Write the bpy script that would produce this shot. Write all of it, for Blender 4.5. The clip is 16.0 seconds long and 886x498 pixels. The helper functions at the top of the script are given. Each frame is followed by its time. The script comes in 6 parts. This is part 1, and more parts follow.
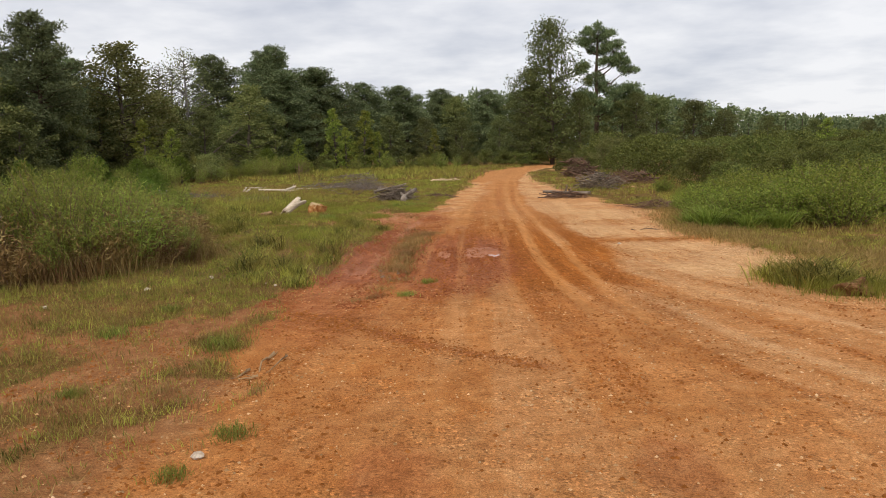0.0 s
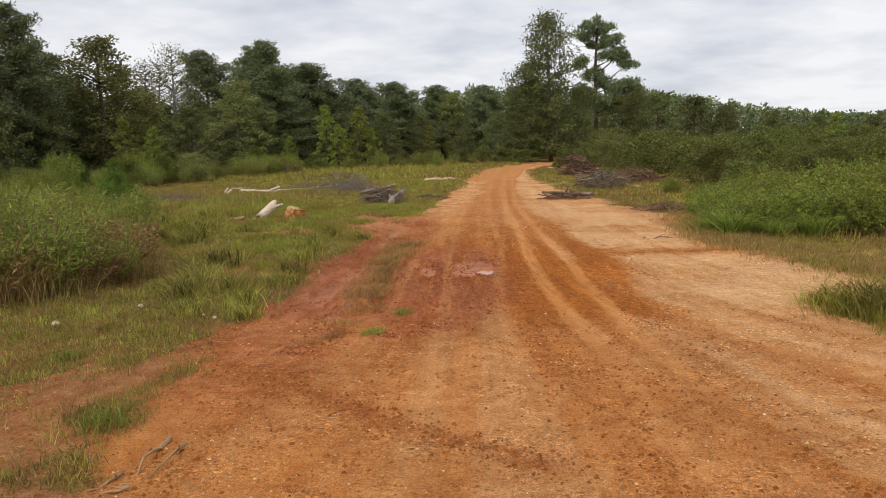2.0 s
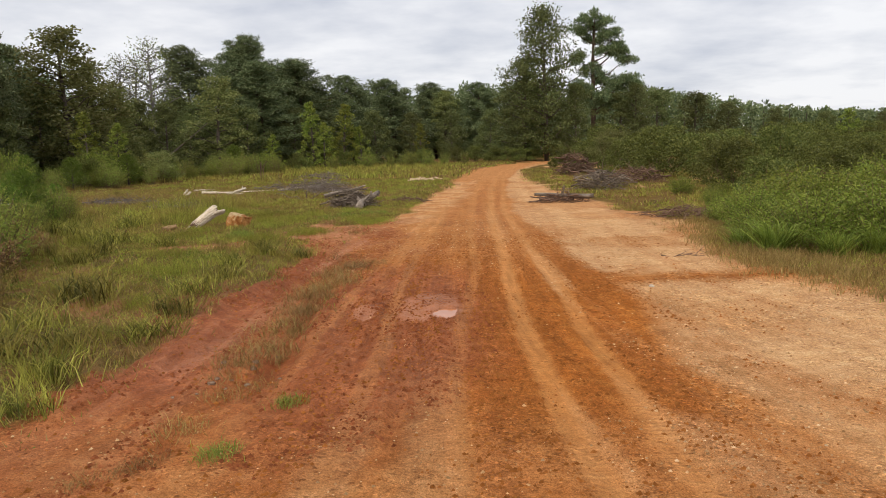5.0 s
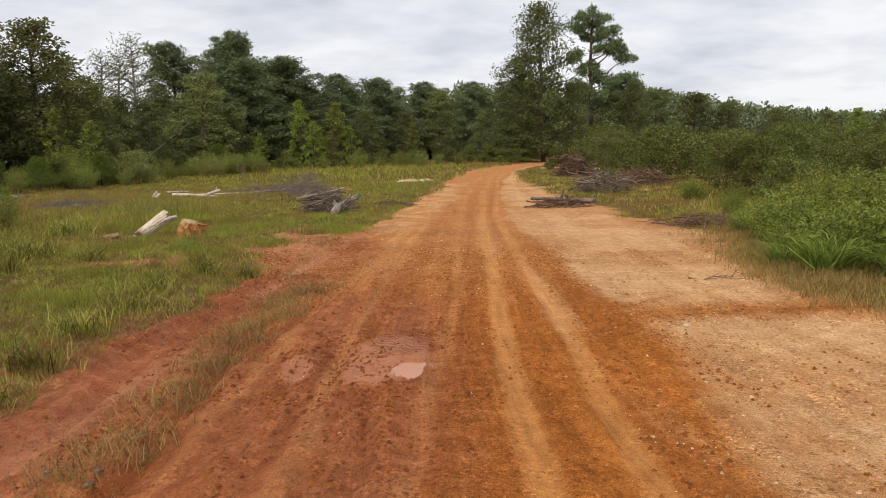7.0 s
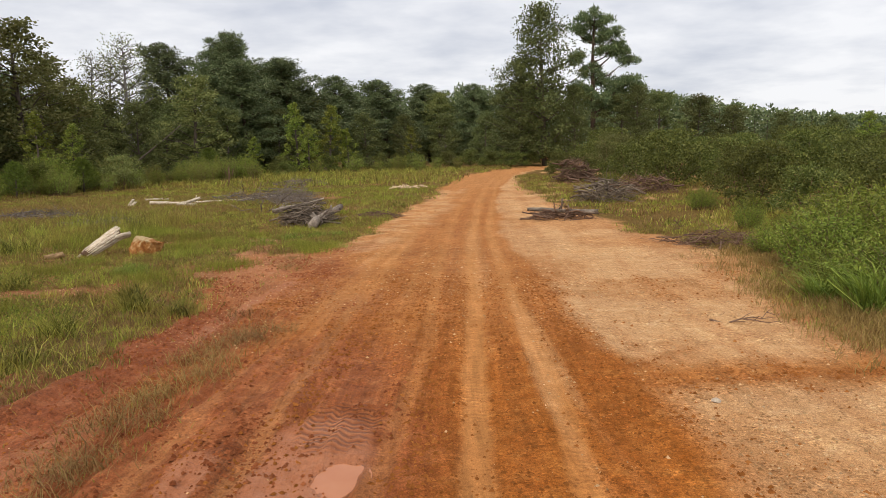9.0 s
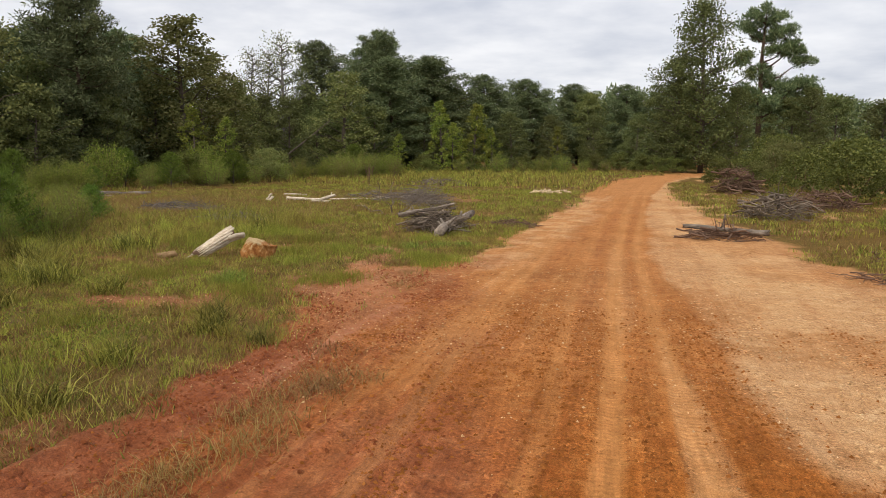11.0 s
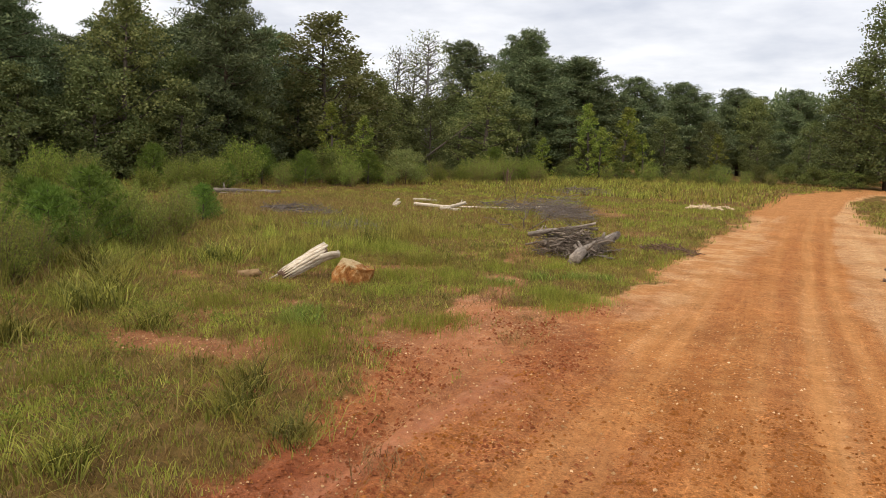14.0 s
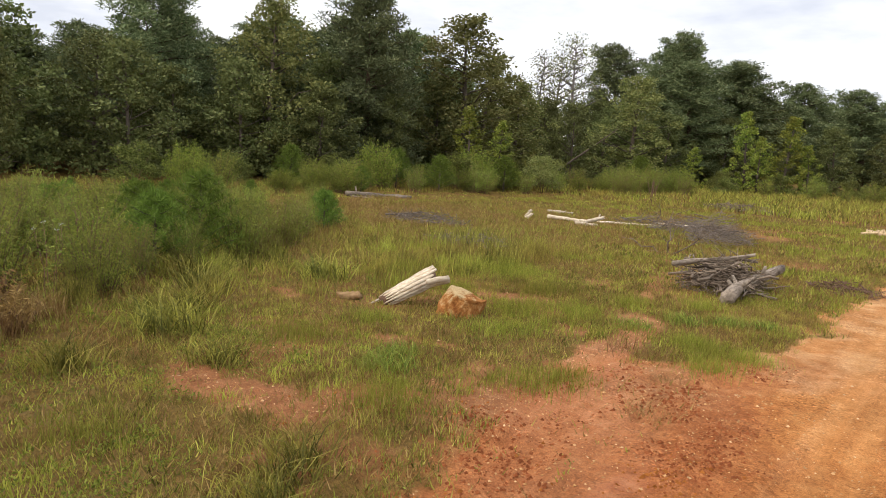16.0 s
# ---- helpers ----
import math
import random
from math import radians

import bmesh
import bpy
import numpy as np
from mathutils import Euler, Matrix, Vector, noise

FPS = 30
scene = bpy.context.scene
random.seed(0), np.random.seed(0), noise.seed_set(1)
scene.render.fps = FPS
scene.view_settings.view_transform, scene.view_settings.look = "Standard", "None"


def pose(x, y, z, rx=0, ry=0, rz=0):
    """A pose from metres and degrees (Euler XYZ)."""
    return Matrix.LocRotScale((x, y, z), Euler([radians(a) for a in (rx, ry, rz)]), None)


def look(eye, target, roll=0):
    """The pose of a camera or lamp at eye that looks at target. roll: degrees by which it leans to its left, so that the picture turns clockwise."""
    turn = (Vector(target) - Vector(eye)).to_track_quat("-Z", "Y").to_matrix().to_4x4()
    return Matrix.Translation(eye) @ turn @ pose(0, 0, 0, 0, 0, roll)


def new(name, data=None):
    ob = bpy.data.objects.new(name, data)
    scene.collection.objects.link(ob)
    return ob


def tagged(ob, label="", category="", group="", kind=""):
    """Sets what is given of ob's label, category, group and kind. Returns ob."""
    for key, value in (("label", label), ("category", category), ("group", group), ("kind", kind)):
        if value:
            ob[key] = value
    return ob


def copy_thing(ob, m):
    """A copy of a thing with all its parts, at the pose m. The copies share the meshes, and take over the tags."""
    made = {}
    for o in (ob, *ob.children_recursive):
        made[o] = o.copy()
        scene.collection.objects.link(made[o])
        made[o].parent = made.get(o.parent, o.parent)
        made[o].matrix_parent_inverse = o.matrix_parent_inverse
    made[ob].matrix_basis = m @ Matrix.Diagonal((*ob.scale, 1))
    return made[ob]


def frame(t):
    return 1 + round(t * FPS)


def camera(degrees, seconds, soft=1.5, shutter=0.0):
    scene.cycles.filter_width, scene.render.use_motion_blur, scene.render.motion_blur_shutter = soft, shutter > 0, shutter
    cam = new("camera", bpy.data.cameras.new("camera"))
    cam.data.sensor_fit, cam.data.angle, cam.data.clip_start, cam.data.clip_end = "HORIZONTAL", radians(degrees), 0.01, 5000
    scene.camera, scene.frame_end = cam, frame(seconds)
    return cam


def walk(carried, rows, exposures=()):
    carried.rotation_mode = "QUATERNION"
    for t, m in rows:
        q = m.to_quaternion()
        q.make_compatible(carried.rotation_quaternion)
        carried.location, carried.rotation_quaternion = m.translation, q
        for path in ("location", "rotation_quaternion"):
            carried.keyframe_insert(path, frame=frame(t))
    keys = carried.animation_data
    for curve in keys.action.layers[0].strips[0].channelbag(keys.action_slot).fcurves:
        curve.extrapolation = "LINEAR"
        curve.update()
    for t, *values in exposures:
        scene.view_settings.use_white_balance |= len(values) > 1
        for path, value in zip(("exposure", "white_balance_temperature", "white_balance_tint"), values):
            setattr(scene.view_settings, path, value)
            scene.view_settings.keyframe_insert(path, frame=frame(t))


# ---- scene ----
cam = camera(62.0, 16.0, soft=0.75)
PATH = [
    (0, (0.024, 0.449, 2.290), (-0.1499, 2.4238, 2.0259), -1.22),
    (0.5, (0.019, 1.042, 2.331), (-0.1502, 3.0170, 2.0630), -1.22),
    (1, (0.028, 1.670, 2.340), (-0.1395, 3.6451, 2.0721), -1.28),
    (1.5, (0.047, 2.314, 2.338), (-0.1221, 4.2881, 2.0680), -1.36),
    (2, (0.086, 2.948, 2.317), (-0.0829, 4.9221, 2.0451), -1.41),
    (2.5, (0.115, 3.592, 2.276), (-0.0503, 5.5665, 2.0037), -1.47),
    (3, (0.156, 4.391, 2.191), (-0.0079, 6.3659, 1.9220), -1.52),
    (3.5, (0.234, 5.148, 2.150), (0.0682, 7.1226, 1.8793), -1.58),
    (4, (0.320, 5.832, 2.127), (0.1551, 7.8068, 1.8558), -1.59),
    (4.5, (0.423, 6.438, 2.159), (0.2591, 8.4123, 1.8863), -1.60),
    (6.8, (0.533, 9.587, 2.056), (0.3851, 11.5633, 1.7867), -1.28),
    (7, (0.569, 9.822, 2.063), (0.4195, 11.7978, 1.7931), -1.34),
    (7.5, (0.631, 10.403, 2.079), (0.4814, 12.3795, 1.8109), -1.31),
    (8, (0.717, 10.942, 2.107), (0.5695, 12.9187, 1.8405), -1.39),
    (8.2, (0.743, 11.153, 2.122), (0.5974, 13.1296, 1.8570), -1.34),
    (10.3, (0.918, 13.082, 2.305), (0.6154, 15.0416, 2.0414), -0.58),
    (10.5, (0.874, 13.349, 2.297), (0.5198, 15.3001, 2.0338), -0.31),
    (11, (0.758, 13.977, 2.292), (0.2270, 15.8878, 2.0305), 0.47),
    (11.5, (0.655, 14.529, 2.325), (0.0417, 16.4146, 2.0626), 0.88),
    (12, (0.590, 14.999, 2.375), (-0.0556, 16.8737, 2.1126), 1.06),
    (12.5, (0.507, 15.488, 2.389), (-0.1839, 17.3468, 2.1280), 1.31),
    (13, (0.395, 15.973, 2.378), (-0.3653, 17.8046, 2.1175), 1.49),
    (13.5, (0.240, 16.464, 2.389), (-0.5900, 18.2650, 2.1277), 1.76),
    (14, (0.025, 17.011, 2.411), (-0.8612, 18.7848, 2.1473), 2.17),
    (14.5, (-0.170, 17.515, 2.463), (-1.1076, 19.2611, 2.1977), 2.57),
    (15, (-0.342, 17.977, 2.537), (-1.3335, 19.6936, 2.2692), 2.91),
    (15.5, (-0.527, 18.408, 2.555), (-1.6212, 20.0601, 2.2860), 3.37),
    (16, (-0.600, 18.687, 2.586), (-1.8022, 20.2617, 2.3132), 3.70),
]
walk(cam, [(t, look(eye, target, roll)) for t, eye, target, roll in PATH], exposures=[(0, 0.0), (10.3, 0.05), (14, 0.20), (16.0, 0.42)])

# ---- sky and sun: a bright overcast ----
world = bpy.data.worlds.new("overcast_sky")
scene.world = world
world.use_nodes = True
wn, wl = world.node_tree.nodes, world.node_tree.links
wn.clear()
SUN_EL, SUN_ROT = radians(40), radians(200)
w_out, w_bg = wn.new("ShaderNodeOutputWorld"), wn.new("ShaderNodeBackground")
w_sky = wn.new("ShaderNodeTexSky")
w_sky.sky_type, w_sky.sun_disc = "NISHITA", False
w_sky.sun_elevation, w_sky.sun_rotation = SUN_EL, SUN_ROT
w_co, w_map, w_sep = wn.new("ShaderNodeTexCoord"), wn.new("ShaderNodeVectorMath"), wn.new("ShaderNodeSeparateXYZ")
wl.new(w_co.outputs["Generated"], w_sep.inputs[0])


def wmath(op, a, b=None, clamp=False):
    n = wn.new("ShaderNodeMath")
    n.operation, n.use_clamp = op, clamp
    for k, v in enumerate((a, b)):
        if v is None:
            continue
        if isinstance(v, (int, float)):
            n.inputs[k].default_value = v
        else:
            wl.new(v, n.inputs[k])
    return n.outputs[0]


# the cloud deck lies on a plane: directions are divided by their height
up = wmath("MAXIMUM", w_sep.outputs["Z"], 0.0)
lift = wmath("ADD", up, 0.16)
w_comb = wn.new("ShaderNodeCombineXYZ")
wl.new(wmath("DIVIDE", w_sep.outputs["X"], lift), w_comb.inputs[0])
wl.new(wmath("DIVIDE", w_sep.outputs["Y"], lift), w_comb.inputs[1])
w_n1, w_n2 = wn.new("ShaderNodeTexNoise"), wn.new("ShaderNodeTexNoise")
for n, scale, detail in ((w_n1, 1.7, 5), (w_n2, 0.75, 4)):
    wl.new(w_comb.outputs[0], n.inputs["Vector"])
    n.inputs["Scale"].default_value, n.inputs["Detail"].default_value, n.inputs["Roughness"].default_value = scale, detail, 0.55
mixed = wmath("ADD", wmath("MULTIPLY", w_n1.outputs["Fac"], 0.5), wmath("MULTIPLY", w_n2.outputs["Fac"], 0.5))
w_ramp = wn.new("ShaderNodeValToRGB")
wl.new(mixed, w_ramp.inputs[0])
w_ramp.color_ramp.elements[0].position, w_ramp.color_ramp.elements[0].color = 0.38, (0.60, 0.625, 0.70, 1)
w_ramp.color_ramp.elements[1].position, w_ramp.color_ramp.elements[1].color = 0.57, (0.91, 0.91, 0.935, 1)
# overcast skies are about three times as bright overhead as at the horizon
grow = wmath("ADD", wmath("MULTIPLY", wmath("POWER", up, 2.0), 0.75), 0.95)
w_scale = wn.new("ShaderNodeVectorMath")
w_scale.operation = "SCALE"
wl.new(w_ramp.outputs[0], w_scale.inputs[0])
wl.new(grow, w_scale.inputs["Scale"])
w_blue = wn.new("ShaderNodeVectorMath")
w_blue.operation = "SCALE"
w_blue.inputs["Scale"].default_value = 0.006
wl.new(w_sky.outputs[0], w_blue.inputs[0])
w_add = wn.new("ShaderNodeVectorMath")
wl.new(w_scale.outputs[0], w_add.inputs[0])
wl.new(w_blue.outputs[0], w_add.inputs[1])
wl.new(w_add.outputs[0], w_bg.inputs["Color"])
w_bg.inputs["Strength"].default_value = 1.0
wl.new(w_bg.outputs[0], w_out.inputs[0])

sun_data = bpy.data.lights.new("sun", "SUN")
sun_data.energy, sun_data.angle, sun_data.color = 1.5, radians(11), (1.0, 0.93, 0.80)
sun = new("sun", sun_data)
sun.matrix_world = look((0, 0, 60), (0 - 60 * math.sin(SUN_ROT) / math.tan(SUN_EL), 0 - 60 * math.cos(SUN_ROT) / math.tan(SUN_EL), 0))

# ---- materials ----
def material(name):
    m = bpy.data.materials.new(name)
    m.use_nodes = True
    return m, m.node_tree.nodes, m.node_tree.links, m.node_tree.nodes["Principled BSDF"]


def noise_node(n, l, co, scale, detail=4.0, rough=0.6, dist=0.0):
    t = n.new("ShaderNodeTexNoise")
    l.new(co, t.inputs["Vector"])
    t.inputs["Scale"].default_value, t.inputs["Detail"].default_value = scale, detail
    t.inputs["Roughness"].default_value, t.inputs["Distortion"].default_value = rough, dist
    return t.outputs["Fac"]


def ramp_node(n, l, fac, stops):
    r = n.new("ShaderNodeValToRGB")
    l.new(fac, r.inputs[0])
    e = r.color_ramp.elements
    while len(e) < len(stops):
        e.new(0.5)
    for k, (p, c) in enumerate(stops):
        e[k].position, e[k].color = p, (*c, 1) if len(c) == 3 else c
    return r.outputs[0]


def mix_node(n, l, fac, a, b, mode="MIX"):
    m = n.new("ShaderNodeMix")
    m.data_type, m.blend_type = "RGBA", mode
    for s, v in ((m.inputs[0], fac), (m.inputs[6], a), (m.inputs[7], b)):
        if isinstance(v, (int, float)):
            s.default_value = v
        elif isinstance(v, tuple):
            s.default_value = (*v, 1)
        else:
            l.new(v, s)
    return m.outputs[2]


def math_node(n, l, op, a, b=None, clamp=False):
    m = n.new("ShaderNodeMath")
    m.operation, m.use_clamp = op, clamp
    for k, v in enumerate((a, b)):
        if v is None:
            continue
        if isinstance(v, (int, float)):
            m.inputs[k].default_value = v
        else:
            l.new(v, m.inputs[k])
    return m.outputs[0]


def bump_node(n, l, height, strength, distance, bsdf):
    b = n.new("ShaderNodeBump")
    b.inputs["Strength"].default_value, b.inputs["Distance"].default_value = strength, distance
    l.new(height, b.inputs["Height"])
    l.new(b.outputs[0], bsdf.inputs["Normal"])


def attr_node(n, name):
    a = n.new("ShaderNodeAttribute")
    a.attribute_name = name
    return a.outputs["Fac"]


def leaf_material(name, dark, mid, light, translucent=0.25, rough=0.6, patch=None, fresh=None):
    """Foliage: each leaf takes its own tone, each plant its own shade of it."""
    m, n, l, b = material(name)
    geo, info, co = n.new("ShaderNodeNewGeometry"), n.new("ShaderNodeObjectInfo"), n.new("ShaderNodeTexCoord")
    tone = ramp_node(n, l, geo.outputs["Random Per Island"], [(0.0, dark), (0.55, mid), (1.0, light)])
    big = noise_node(n, l, co.outputs["Object"], 0.9, 3)
    tone = mix_node(n, l, math_node(n, l, "MULTIPLY", big, 0.5), tone, tuple(0.75 * v for v in mid))
    if patch:
        drift = noise_node(n, l, co.outputs["Object"], 0.38, 5, 0.65)
        tone = mix_node(n, l, ramp_node(n, l, drift, [(0.44, (0, 0, 0)), (0.62, (0.8, 0.8, 0.8))]), tone, patch)
    if fresh:
        drift = noise_node(n, l, co.outputs["Object"], 0.55, 4, 0.6)
        tone = mix_node(n, l, ramp_node(n, l, drift, [(0.50, (0, 0, 0)), (0.66, (0.75, 0.75, 0.75))]), tone, fresh)
        clump = noise_node(n, l, co.outputs["Object"], 2.2, 4, 0.6)
        tone = mix_node(n, l, 0.85, tone, ramp_node(n, l, clump, [(0.36, (0.20, 0.20, 0.20)), (0.5, (0.5, 0.5, 0.5)), (0.64, (0.70, 0.70, 0.70))]), "OVERLAY")
    hue = n.new("ShaderNodeHueSaturation")
    l.new(tone, hue.inputs["Color"])
    l.new(math_node(n, l, "ADD", math_node(n, l, "MULTIPLY", info.outputs["Random"], 0.5), 0.75), hue.inputs["Value"])
    l.new(math_node(n, l, "ADD", math_node(n, l, "MULTIPLY", info.outputs["Random"], 0.034), 0.481), hue.inputs["Hue"])
    l.new(hue.outputs[0], b.inputs["Base Color"])
    b.inputs["Roughness"].default_value = rough
    b.inputs["Specular IOR Level"].default_value = 0.12
    tr, mx, out = n.new("ShaderNodeBsdfTranslucent"), n.new("ShaderNodeMixShader"), n["Material Output"]
    l.new(hue.outputs[0], tr.inputs[0])
    mx.inputs[0].default_value = translucent
    l.new(b.outputs[0], mx.inputs[1])
    l.new(tr.outputs[0], mx.inputs[2])
    l.new(mx.outputs[0], out.inputs[0])
    return m


def wood_material(name, dark, light, scale=14.0, stretch=0.12, rough=0.85, lying=True):
    """Bark or weathered wood: grain along the piece, blotches across it."""
    m, n, l, b = material(name)
    co, mp, info = n.new("ShaderNodeTexCoord"), n.new("ShaderNodeMapping"), n.new("ShaderNodeObjectInfo")
    l.new(co.outputs["Object"], mp.inputs[0])
    mp.inputs["Scale"].default_value = (stretch, 1, 1) if lying else (1, 1, stretch)
    grain = noise_node(n, l, mp.outputs[0], scale * 3, 5, 0.7)
    blot = noise_node(n, l, co.outputs["Object"], scale * 0.25, 3)
    tone = ramp_node(n, l, math_node(n, l, "ADD", math_node(n, l, "MULTIPLY", grain, 0.6), math_node(n, l, "MULTIPLY", blot, 0.4)), [(0.35, dark), (0.65, light)])
    hue = n.new("ShaderNodeHueSaturation")
    l.new(tone, hue.inputs["Color"])
    l.new(math_node(n, l, "ADD", math_node(n, l, "MULTIPLY", info.outputs["Random"], 0.5), 0.75), hue.inputs["Value"])
    l.new(hue.outputs[0], b.inputs["Base Color"])
    b.inputs["Roughness"].default_value = rough
    b.inputs["Specular IOR Level"].default_value = 0.12
    bump_node(n, l, grain, 0.6, 0.01, b)
    return m


def ground_material():
    """Clay, gravel, silt and soil, by the masks that the ground carries; streaks follow the lanes of the traffic."""
    m, n, l, b = material("clay_ground")
    co = n.new("ShaderNodeTexCoord").outputs["Object"]
    fine, mid, big = noise_node(n, l, co, 30, 5, 0.7), noise_node(n, l, co, 4.5, 5, 0.62), noise_node(n, l, co, 0.7, 4, 0.6)
    speck = noise_node(n, l, co, 85, 3, 0.75)
    place, lanes = n.new("ShaderNodeSeparateXYZ"), n.new("ShaderNodeCombineXYZ")
    l.new(co, place.inputs[0])
    lane = attr_node(n, "lane")
    l.new(lane, lanes.inputs[0])
    l.new(math_node(n, l, "MULTIPLY", place.outputs["Y"], 0.05), lanes.inputs[1])
    streak, thin = noise_node(n, l, lanes.outputs[0], 5.5, 5, 0.6, 0.25), noise_node(n, l, lanes.outputs[0], 17, 5, 0.65, 0.2)
    pebble = n.new("ShaderNodeTexVoronoi")
    l.new(co, pebble.inputs["Vector"])
    pebble.inputs["Scale"].default_value = 34
    pick = n.new("ShaderNodeSeparateColor")
    l.new(pebble.outputs["Color"], pick.inputs[0])
    grass, redness, paleness, rut, silty, wet, loose = [attr_node(n, k) for k in ("grass", "red", "pale", "rut", "silt", "wet", "loose")]
    orange = ramp_node(n, l, mid, [(0.30, (0.292, 0.088, 0.015)), (0.52, (0.362, 0.121, 0.024)), (0.72, (0.435, 0.170, 0.040))])
    red = ramp_node(n, l, mid, [(0.30, (0.185, 0.050, 0.018)), (0.53, (0.268, 0.083, 0.031)), (0.73, (0.345, 0.126, 0.053))])
    pale = ramp_node(n, l, mid, [(0.28, (0.465, 0.240, 0.102)), (0.52, (0.550, 0.313, 0.146)), (0.75, (0.625, 0.395, 0.205))])
    soil = ramp_node(n, l, mid, [(0.30, (0.120, 0.066, 0.018)), (0.55, (0.190, 0.105, 0.030)), (0.75, (0.270, 0.155, 0.050))])
    silt = ramp_node(n, l, mid, [(0.3, (0.365, 0.128, 0.053)), (0.7, (0.425, 0.175, 0.086))])
    thatch = ramp_node(n, l, fine, [(0.3, (0.036, 0.033, 0.008)), (0.55, (0.088, 0.072, 0.017)), (0.75, (0.185, 0.130, 0.040))])
    tone = mix_node(n, l, paleness, orange, pale)
    # loose clay between the wheels is darker and redder, packed clay lighter
    dark_clay = ramp_node(n, l, mid, [(0.3, (0.225, 0.060, 0.013)), (0.7, (0.330, 0.100, 0.022))])
    tone = mix_node(n, l, math_node(n, l, "MULTIPLY", loose, 0.66), tone, dark_clay)
    tone = mix_node(n, l, redness, tone, red)
    humus = ramp_node(n, l, mid, [(0.3, (0.165, 0.070, 0.028)), (0.55, (0.245, 0.115, 0.050)), (0.75, (0.340, 0.185, 0.092))])
    tone = mix_node(n, l, math_node(n, l, "MULTIPLY", attr_node(n, "dirt"), 0.75), tone, humus)
    packed = mix_node(n, l, 0.55, tone, (0.53, 0.255, 0.090))
    tone = mix_node(n, l, rut, tone, packed)
    on_lane = math_node(n, l, "MULTIPLY", attr_node(n, "worn"), 0.50)
    tone = mix_node(n, l, on_lane, tone, ramp_node(n, l, streak, [(0.34, (0.30, 0.30, 0.30)), (0.5, (0.5, 0.5, 0.5)), (0.66, (0.68, 0.68, 0.68))]), "OVERLAY")
    tone = mix_node(n, l, on_lane, tone, ramp_node(n, l, thin, [(0.34, (0.34, 0.34, 0.34)), (0.5, (0.5, 0.5, 0.5)), (0.66, (0.64, 0.64, 0.64))]), "OVERLAY")
    tone = mix_node(n, l, silty, tone, silt)
    cover = math_node(n, l, "ADD", grass, math_node(n, l, "MULTIPLY", math_node(n, l, "SUBTRACT", mid, 0.5), 1.4), clamp=True)
    under = mix_node(n, l, math_node(n, l, "MULTIPLY", big, 0.9, True), soil, thatch)
    tone = mix_node(n, l, math_node(n, l, "MULTIPLY", cover, grass, True), tone, under)
    calm = math_node(n, l, "MAXIMUM", math_node(n, l, "MAXIMUM", silty, math_node(n, l, "MULTIPLY", rut, 0.7)), math_node(n, l, "MULTIPLY", wet, 0.6), True)
    grainy = math_node(n, l, "SUBTRACT", 1.0, math_node(n, l, "MULTIPLY", calm, 0.8))
    # grain colour darkens in the relief's hollows, standing in for its weak shade
    tone = mix_node(n, l, math_node(n, l, "MULTIPLY", grainy, 0.42), tone, ramp_node(n, l, fine, [(0.34, (0.20, 0.20, 0.20)), (0.5, (0.5, 0.5, 0.5)), (0.66, (0.74, 0.74, 0.74))]), "OVERLAY")
    tone = mix_node(n, l, math_node(n, l, "MULTIPLY", grainy, 0.7), tone, ramp_node(n, l, speck, [(0.36, (0.24, 0.24, 0.24)), (0.5, (0.5, 0.5, 0.5)), (0.64, (0.76, 0.76, 0.76))]), "OVERLAY")
    strewn = math_node(n, l, "MULTIPLY", grainy, ramp_node(n, l, noise_node(n, l, co, 1.1, 5, 0.7), [(0.46, (0.05, 0.05, 0.05)), (0.60, (1, 1, 1))]))
    tone = mix_node(n, l, math_node(n, l, "MULTIPLY", strewn, 0.72), tone, ramp_node(n, l, pick.outputs[0], [(0.05, (0.26, 0.26, 0.26)), (0.2, (0.49, 0.49, 0.49)), (0.82, (0.52, 0.52, 0.52)), (0.97, (0.86, 0.86, 0.86))]), "OVERLAY")
    # scattered clay crumbs, small rounded lumps; dark colour stands in for contact shade
    crumb, kind = n.new("ShaderNodeTexVoronoi"), n.new("ShaderNodeSeparateColor")
    l.new(co, crumb.inputs["Vector"])
    crumb.inputs["Scale"].default_value = 21
    l.new(crumb.outputs["Color"], kind.inputs[0])
    dome = ramp_node(n, l, crumb.outputs["Distance"], [(0.20, (1, 1, 1)), (0.42, (0, 0, 0))])
    scarce = ramp_node(n, l, noise_node(n, l, co, 1.6, 5, 0.7), [(0.40, (0.0, 0.0, 0.0)), (0.62, (1, 1, 1))])
    crumbs = math_node(n, l, "MULTIPLY", math_node(n, l, "MULTIPLY", dome, ramp_node(n, l, kind.outputs[1], [(0.50, (0, 0, 0)), (0.80, (1, 1, 1))])), math_node(n, l, "MULTIPLY", scarce, grainy), True)
    tone = mix_node(n, l, math_node(n, l, "MULTIPLY", crumbs, 0.6), tone, (0.15, 0.050, 0.017))
    tone = mix_node(n, l, 0.5, tone, ramp_node(n, l, big, [(0.3, (0.36, 0.36, 0.36)), (0.7, (0.62, 0.62, 0.62))]), "OVERLAY")
    skew = math_node(n, l, "MULTIPLY", math_node(n, l, "PINGPONG", math_node(n, l, "MULTIPLY", lane, 6.0), 0.5), 5.0)
    bars = math_node(n, l, "SINE", math_node(n, l, "ADD", math_node(n, l, "MULTIPLY", place.outputs["Y"], 74.0), skew))
    bars = math_node(n, l, "MULTIPLY", math_node(n, l, "MULTIPLY", bars, attr_node(n, "tread")), 0.8)
